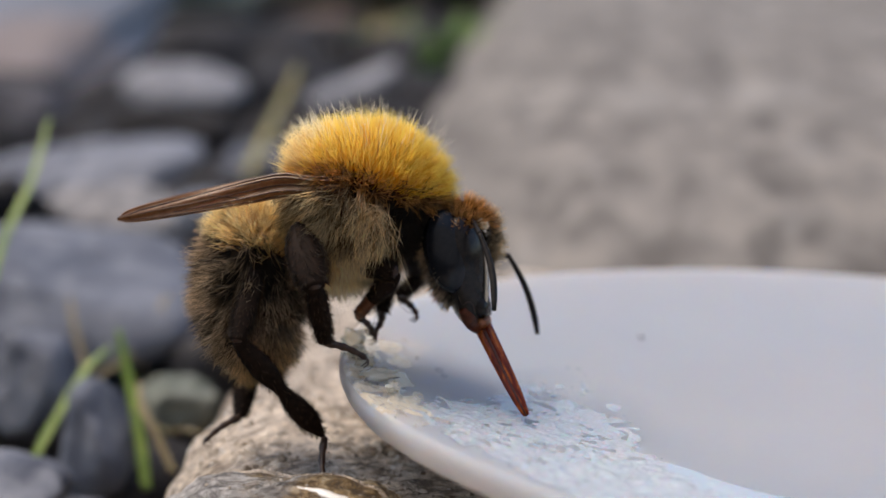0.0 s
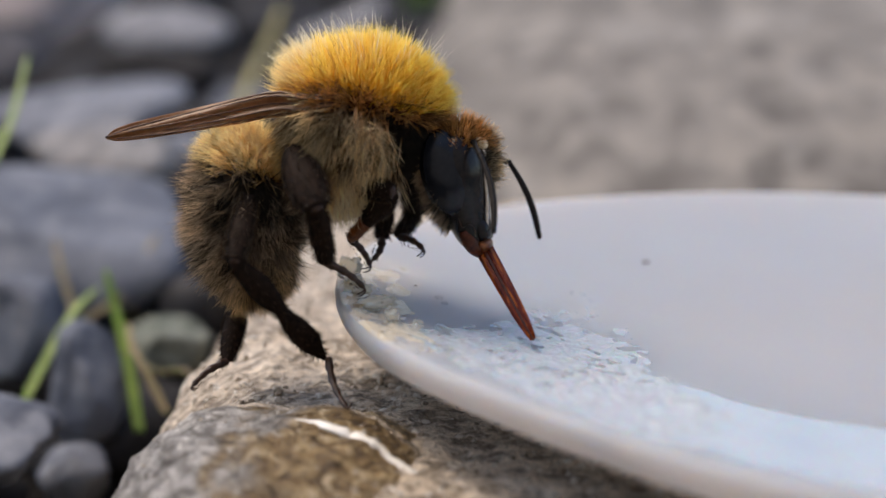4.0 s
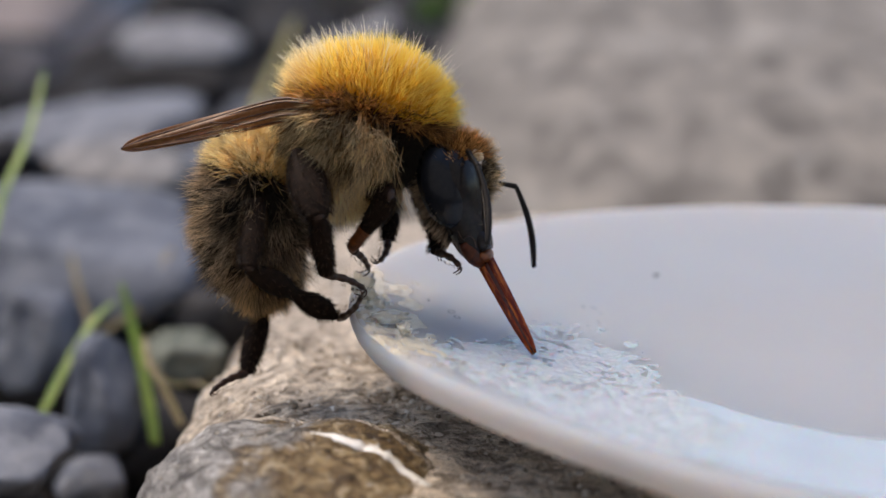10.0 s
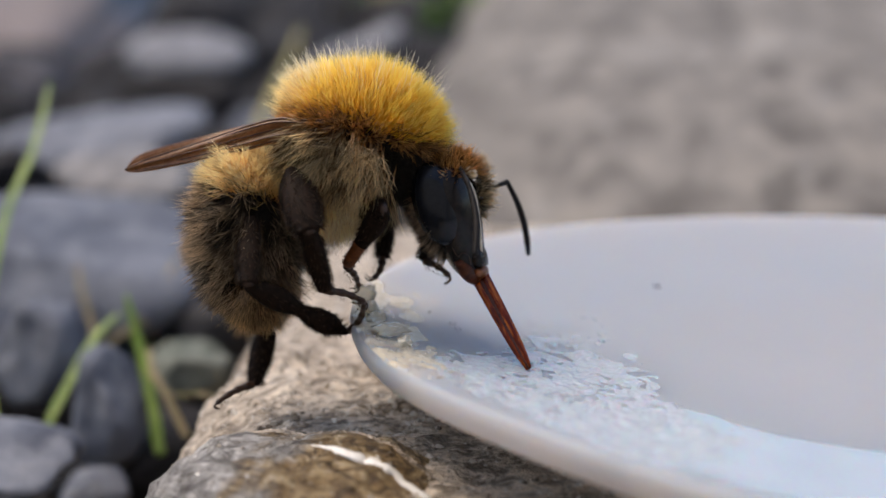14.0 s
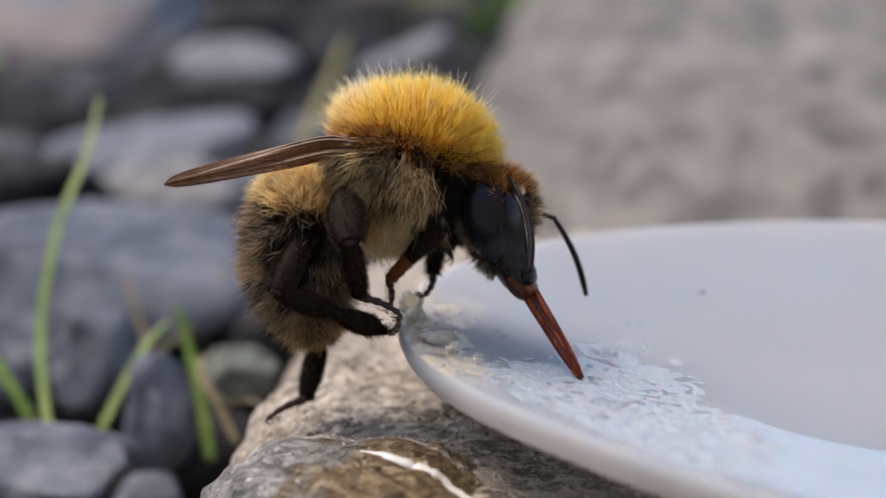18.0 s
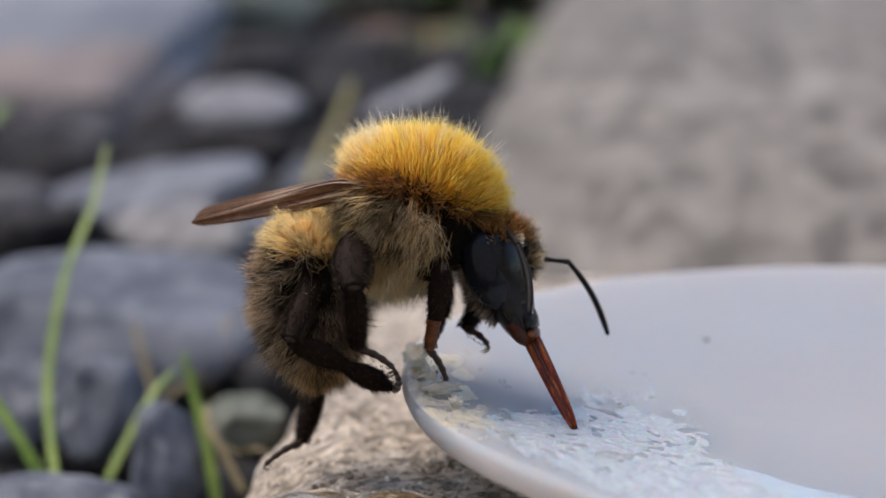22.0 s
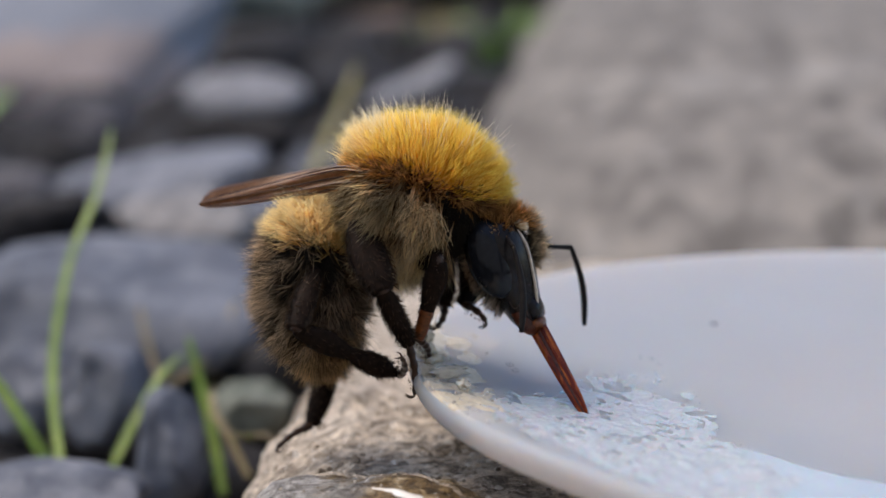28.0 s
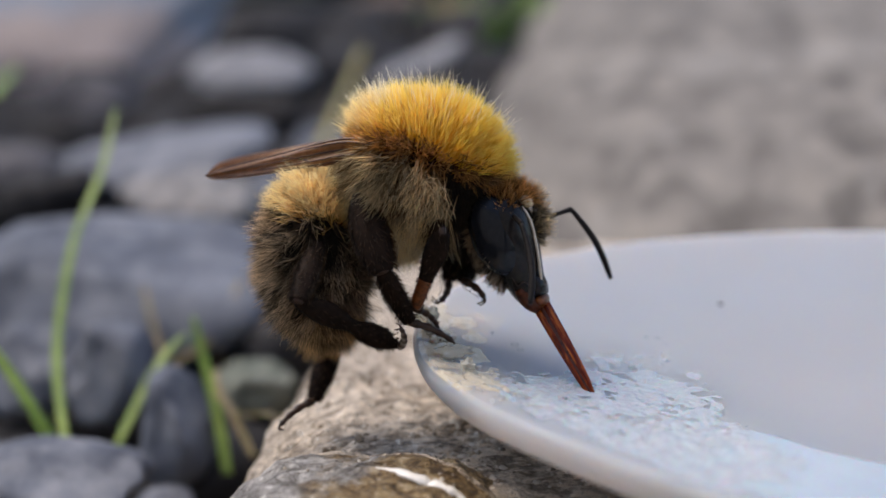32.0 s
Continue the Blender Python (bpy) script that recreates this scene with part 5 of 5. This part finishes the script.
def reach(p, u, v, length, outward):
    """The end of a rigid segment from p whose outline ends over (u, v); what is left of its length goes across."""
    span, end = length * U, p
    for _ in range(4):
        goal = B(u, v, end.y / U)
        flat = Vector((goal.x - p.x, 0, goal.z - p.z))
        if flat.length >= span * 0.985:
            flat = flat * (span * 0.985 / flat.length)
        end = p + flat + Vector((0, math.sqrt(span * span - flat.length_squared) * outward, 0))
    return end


def at_time(rows, t):
    return [float(np.interp(t, [r[0] for r in rows], [r[k] for r in rows])) for k in range(1, len(rows[0]))]


def motions():
    body_rows = [
        (0, 2, 21), (1, 6, 19), (2, 4, 19), (3, 7, 21), (3.5, 6, 20), (5.5, 19, 15), (6, 14, 9), (6.5, 11, 6), (7, 5, -1), (7.5, 5, 2), (8, 4, 2),
        (8.5, 4, 3), (9, 0, 0), (9.5, -4, 1), (10, -5, -4), (10.5, -8, -1), (11, -13, 1), (12, -15, 0), (13, -17, 2), (14, -17, 4), (14.5, -17, 2),
        (16.5, -37, 12), (17, -42, 22), (17.5, -51, 27), (18, -10, 21), (18.5, -11, 9), (19, 1, 2), (20, 7, 5), (21, 2, 1), (22, 1, 5), (23, 1, 7),
        (24, -5, 8), (25, -9, 11), (25.5, -8, 8), (27.5, -10, 15), (28, -8, 16), (29, -10, 15), (30, -15, 3), (31, -9, 4), (32, -9, 6),
    ]
    head_rows = [
        (0, 14.2, -17, -1.7), (3, 13, -16.5, -1.6), (6, -1.4, -12, -0.7), (9, 0, 0, 0), (10, -1.7, 1.8, 1.2), (11, 2.2, -1.8, 2.3),
        (12, 0.8, 0.8, 1.7), (13, 2.3, -0.6, 1.9), (14.5, 0.5, 1.8, 1.6), (16.5, 14.8, -10.5, 4.2), (17.5, 19.5, -25, 7.3), (18, -1, 0, 2.2),
        (18.5, 1, 0, 2), (19, -4, 8.5, 1.2), (20, -7.5, 7, 1.9), (21, -14, 2.2, 1.4), (22, -15, 6.5, 3.5), (23, -14, 9, 3.1), (24, -11, 6, 4),
        (25, -11, 8.5, 5.7), (28, -11, 7.5, 4.8), (29, -9.5, 6.5, 5.3), (30, -8, 14, 4.7), (31, -11.5, 13.5, 3.9), (32, -12.5, 13, 4.1),
    ]
    tongue_rows = [
        (0, 953, 601), (0.5, 959, 601), (1, 958, 602), (1.5, 955, 600), (2, 953, 602), (2.5, 952, 600), (3, 948, 598), (3.5, 954, 602),
        (5.5, 931, 598), (6, 943, 610), (6.5, 931, 612), (7, 933, 620), (8, 929, 616), (9, 934, 620), (9.5, 947, 623), (10, 945, 626),
        (10.5, 955, 626), (11, 950, 623), (11.5, 950, 625), (12, 941, 623), (13, 946, 623), (14, 949, 623), (14.5, 951, 627), (16.5, 977, 620),
        (17, 984, 608), (18, 953, 612), (19, 942, 635), (20, 932, 631), (21, 926, 630), (22, 924, 627), (23, 930, 629), (24, 930, 625),
        (25, 939, 624), (25.5, 940, 631), (27.5, 937, 623), (28, 939, 624), (29, 942, 627), (30, 947, 638), (31, 950, 639), (32, 942, 633),
    ]
    back = (357, 321, 269, 550, 190, 590)
    trail = (353, 312, 310, 546, 236, 620)
    drop = (378, 440, 430, 610, 400, 690)
    hind_rows = [
        (0, 421, 476, 585, 652, 593, 750), (0.5, 424, 476, 580, 645, 580, 740), (0.56, *drop), (0.6, *trail), (0.7, 402, 256, 192, 426, 61, 419),
        (0.8, 470, 220, 190, 330, 78, 290), (0.85, *back), (0.9, 425, 480, 440, 640, 380, 720), (1, 447, 476, 567, 611, 539, 707),
        (1.1, 440, 476, 575, 620, 560, 712), (1.16, *drop), (1.2, *trail), (1.3, 440, 237, 190, 365, 65, 345), (1.35, *back),
        (1.4, 345, 385, 322, 580, 290, 668), (1.45, 415, 470, 470, 640, 450, 725), (1.5, 445, 480, 575, 630, 560, 728),
        (2, 466, 508, 610, 636, 604, 732), (2.3, 465, 504, 600, 631, 595, 732),
        (2.35, 378, 426, 419, 604, 390, 684), (2.4, *trail), (2.5, 402, 256, 192, 426, 61, 419),
        (2.55, 340, 373, 319, 577, 310, 666), (2.6, 430, 468, 528, 636, 538, 725), (2.7, 394, 465, 394, 593, 379, 657),
        (2.75, *back), (2.8, 476, 217, 188, 312, 80, 271), (2.9, 470, 215, 182, 300, 62, 255), (2.95, *back),
        (3, 432, 485, 454, 645, 432, 719), (3.1, 432, 475, 550, 632, 530, 715), (3.15, 360, 400, 345, 585, 290, 650),
        (3.2, 377, 258, 253, 484, 151, 509), (3.3, 472, 216, 184, 300, 60, 250), (3.35, *back), (3.4, 415, 487, 424, 658, 393, 760),
        (3.5, 423, 462, 567, 643, 560, 717), (5.5, 435, 478, 624, 633, 691, 729), (5.6, 416, 478, 416, 607, 381, 687), (5.65, 357, 330, 290, 560, 215, 605),
        (5.7, 377, 262, 253, 484, 100, 505), (5.75, 360, 400, 345, 605, 290, 680), (5.8, 419, 460, 458, 712, 411, 781), (6, 416, 452, 466, 707, 401, 792),
        (7, 420, 478, 480, 701, 463, 789), (7.6, 422, 478, 505, 690, 482, 768), (7.65, *drop), (7.7, *trail), (7.75, 402, 256, 192, 426, 70, 419), (7.8, 476, 217, 188, 312, 84, 271),
        (7.9, 455, 228, 190, 345, 75, 315), (7.95, *back), (8, 436, 516, 443, 605, 396, 689), (8.06, 436, 490, 530, 600, 540, 680),
        (8.1, 429, 468, 587, 550, 630, 648), (8.2, 430, 470, 575, 556, 605, 645), (8.3, 430, 475, 545, 570, 560, 640),
        (8.4, 427, 467, 585, 548, 610, 648), (8.8, 429, 468, 589, 555, 636, 649), (9, 430, 470, 595, 560, 640, 520),
        (10, 436, 473, 597, 563, 637, 523), (13, 446, 466, 614, 560, 649, 512), (16.5, 428, 477, 637, 551, 653, 500),
        (18, 399, 449, 605, 528, 622, 498), (19, 406, 456, 597, 550, 600, 514), (23, 408, 450, 597, 556, 598, 515),
        (25, 422, 444, 603, 551, 607, 515), (28, 415, 455, 602, 546, 607, 510), (32, 413, 453, 595, 542, 599, 506),
    ]
    mid_rows = [
        (0, 561, 375, 581, 477, 659, 506), (3, 570, 366, 588, 463, 655, 509), (6, 563, 385, 574, 477, 648, 514), (9, 562, 385, 575, 485, 645, 512),
        (13, 557, 376, 577, 482, 649, 507), (16.5, 552, 381, 584, 474, 662, 495), (18, 535, 361, 552, 461, 625, 493),
        (20, 522, 356, 523, 469, 595, 516), (23, 528, 364, 531, 473, 596, 510), (24.5, 537, 361, 540, 470, 605, 507),
        (25, 559, 344, 613, 479, 652, 547), (28, 576, 391, 620, 490, 629, 587), (30, 564, 389, 614, 494, 628, 587),
        (31, 575, 400, 619, 493, 687, 535), (32, 568, 404, 613, 496, 692, 533),
    ]
    front_rows = [
        (0, 707, 345, 639, 430, 674, 470), (3, 704, 343, 635, 423, 670, 473), (6, 699, 342, 609, 432, 646, 472), (9, 692, 345, 618, 440, 650, 475),
        (13, 688, 337, 617, 437, 644, 475), (16.5, 701, 332, 628, 439, 636, 480), (18, 705, 327, 604, 432, 605, 483),
        (19, 705, 336, 680, 469, 703, 549), (20, 693, 332, 663, 486, 690, 538), (23, 689, 332, 660, 475, 695, 537),
        (25, 683, 326, 654, 480, 694, 522), (28, 680, 337, 638, 480, 656, 513), (30, 680, 319, 628, 483, 666, 510),
        (32, 677, 334, 624, 471, 664, 504),
    ]
    farfront_rows = [
        (0, 753, 355, 713, 397, 748, 427), (2.5, 740, 356, 700, 401, 737, 423), (3.5, 740, 372, 705, 412, 742, 432),
        (5.5, 774, 397, 774, 457, 828, 482), (6, 786, 402, 781, 457, 829, 482), (9, 775, 410, 772, 450, 815, 475), (13, 778, 397, 763, 432, 808, 463),
        (16.5, 752, 368, 741, 409, 787, 430), (17.5, 760, 355, 734, 380, 772, 398), (18, 720, 365, 689, 375, 719, 391),
        (18.5, 784, 399, 760, 440, 781, 478), (19, 763, 408, 731, 449, 774, 483), (20, 754, 400, 724, 441, 763, 475),
        (23, 744, 410, 726, 445, 766, 474), (25, 738, 399, 724, 430, 767, 462), (28, 730, 399, 719, 420, 759, 451),
        (32, 721, 406, 709, 424, 749, 455),
    ]
    farhind_rows = [
        (0, 445, 517, 430, 620, 364, 668), (6, 431, 552, 406, 647, 347, 687), (9, 455, 550, 425, 660, 365, 692), (13, 471, 547, 445, 652, 380, 687),
        (16.5, 494, 540, 467, 647, 395, 682), (20, 452, 541, 420, 648, 352, 689), (28, 476, 528, 438, 635, 375, 675),
        (32, 474, 535, 436, 637, 374, 682),
    ]
    farant_rows = [
        (0, 879, 310, 913, 315, 971, 463), (1, 877, 276, 904, 276, 1001, 393), (2, 885, 281, 912, 272, 965, 392), (2.5, 882, 297, 914, 315, 936, 469),
        (3, 883, 288, 918, 284, 975, 416), (5.5, 856, 297, 889, 302, 936, 441), (6, 863, 302, 906, 302, 953, 442), (7, 866, 327, 903, 337, 951, 491),
        (7.5, 867, 316, 914, 324, 991, 432), (8, 867, 317, 903, 329, 945, 462), (9, 868, 318, 918, 328, 965, 470), (10, 864, 318, 916, 329, 944, 472),
        (11, 869, 305, 912, 302, 940, 440), (12, 871, 318, 916, 339, 936, 482), (13, 881, 309, 919, 312, 947, 453),
        (14, 876, 301, 909, 289, 945, 420), (16.5, 896, 309, 926, 321, 994, 463), (17, 895, 294, 928, 304, 996, 446),
        (18, 884, 316, 904, 324, 962, 469), (19, 866, 332, 891, 348, 938, 507), (20, 878, 320, 913, 323, 1001, 449),
        (21, 869, 346, 884, 365, 944, 494), (22, 874, 321, 916, 327, 983, 460), (23, 868, 330, 904, 346, 977, 491),
        (24, 866, 328, 905, 333, 984, 479), (25, 868, 336, 903, 347, 981, 492), (28, 874, 318, 915, 321, 935, 462),
        (29, 869, 305, 919, 294, 965, 419), (30, 865, 338, 901, 360, 943, 515), (31, 864, 330, 894, 325, 1014, 418),
        (32, 865, 312, 906, 299, 974, 425),
    ]
    nearant_rows = [
        (0, 847, 249, 860, 271, 890, 408), (3, 851, 255, 861, 278, 882, 412), (6, 829, 248, 846, 277, 875, 417), (9, 832, 262, 850, 292, 868, 432),
        (13, 827, 262, 841, 287, 854, 418), (16.5, 840, 242, 855, 267, 881, 411), (18, 828, 249, 848, 285, 862, 418),
        (19, 831, 275, 855, 358, 899, 517), (20, 817, 262, 837, 293, 861, 443), (23, 803, 262, 828, 294, 846, 412),
        (25, 813, 278, 825, 299, 850, 431), (28, 798, 293, 813, 314, 825, 468), (30, 809, 296, 821, 317, 837, 456),
        (32, 799, 301, 819, 321, 834, 464),
    ]
    wing_rows = [
        (0, 210, 266), (3, 218, 245), (6, 189, 270), (9, 218, 265), (13, 234, 264), (16.5, 229, 270), (18, 209, 257), (19, 226, 250), (20, 226, 246),
        (23, 244, 242), (25, 248, 238), (28, 247, 231), (30, 253, 237), (32, 253, 229),
    ]

    def head_pose(t):
        x, y, a = at_time(head_rows, t)
        return Matrix.Translation(B(HEAD_AT[0] + x, HEAD_AT[1] + y)) @ pose(0, 0, 0, 0, -a, 0)

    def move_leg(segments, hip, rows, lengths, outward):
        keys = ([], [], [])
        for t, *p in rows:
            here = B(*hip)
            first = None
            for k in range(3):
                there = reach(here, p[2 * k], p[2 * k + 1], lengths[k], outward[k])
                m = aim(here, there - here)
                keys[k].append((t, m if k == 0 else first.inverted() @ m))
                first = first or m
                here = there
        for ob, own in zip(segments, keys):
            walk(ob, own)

    def move_antenna(segments, depth, rows, lengths, outward):
        keys = ([], [])
        for t, *p in rows:
            h = head_pose(t)
            here = B(p[0], p[1], depth)
            for k in range(2):
                there = reach(here, p[2 * k + 2], p[2 * k + 3], lengths[k], outward)
                keys[k].append((t, h.inverted() @ aim(here, there - here)))
                here = there
        for ob, own in zip(segments, keys):
            walk(ob, own)

    # the thorax rocks a little about the wing hinge
    rock_rows = [(0, -2.9), (3, -2.9), (3.5, -4.5), (5.5, -3.7), (6, -2.1), (6.5, -1.2), (7, 0), (14.5, 0), (16.5, -2.8), (17, -3.7), (17.5, -5.8), (18, 1), (18.5, 0.3), (19, 2.6), (20, 3.6), (22, 3.7), (23, 4.6), (24, 3.9), (25.5, 4.2), (28, 4.7), (30, 5.2), (32, 5.6)]
    pin = B(600, 190)
    walk(thorax, [(t, Matrix.Translation(pin) @ pose(0, 0, 0, 0, a, 0) @ Matrix.Translation(-pin)) for t, a in rock_rows])
    walk(bee, [(t, Matrix.Translation(BEE_AT) @ TILT @ Matrix.Translation((x * U, 0, -y * U))) for t, x, y in body_rows])
    walk(head, [(r[0], head_pose(r[0])) for r in head_rows])
    keys = []
    for t, u, v in tongue_rows:
        h = head_pose(t)
        mouth = h @ (B(850, 446) - B(*HEAD_AT))
        keys.append((t, h.inverted() @ aim(mouth, reach(mouth, u, v, 216, -1) - mouth)))
    walk(proboscis, keys)
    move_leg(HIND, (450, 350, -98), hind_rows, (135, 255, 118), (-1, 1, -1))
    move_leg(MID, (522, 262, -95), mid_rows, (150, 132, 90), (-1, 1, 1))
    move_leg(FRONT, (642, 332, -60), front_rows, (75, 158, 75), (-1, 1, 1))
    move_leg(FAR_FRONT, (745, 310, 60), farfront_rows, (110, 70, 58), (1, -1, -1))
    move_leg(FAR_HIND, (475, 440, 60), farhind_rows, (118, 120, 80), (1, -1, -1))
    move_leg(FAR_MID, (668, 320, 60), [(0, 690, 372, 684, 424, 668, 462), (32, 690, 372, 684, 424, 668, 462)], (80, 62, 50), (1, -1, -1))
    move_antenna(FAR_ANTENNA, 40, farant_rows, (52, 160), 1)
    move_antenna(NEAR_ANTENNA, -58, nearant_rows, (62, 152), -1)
    for wing, out in ((NEAR_WING, 1), (FAR_WING, 0.85)):
        keys = []
        for t, u, v in wing_rows:
            hinge = B(612, 186, -106 if out == 1 else 60)
            keys.append((t, aim(hinge, reach(hinge, u, v - (8 if out < 1 else 0), 430, 1) - hinge)))
        walk(wing, keys)


motions()
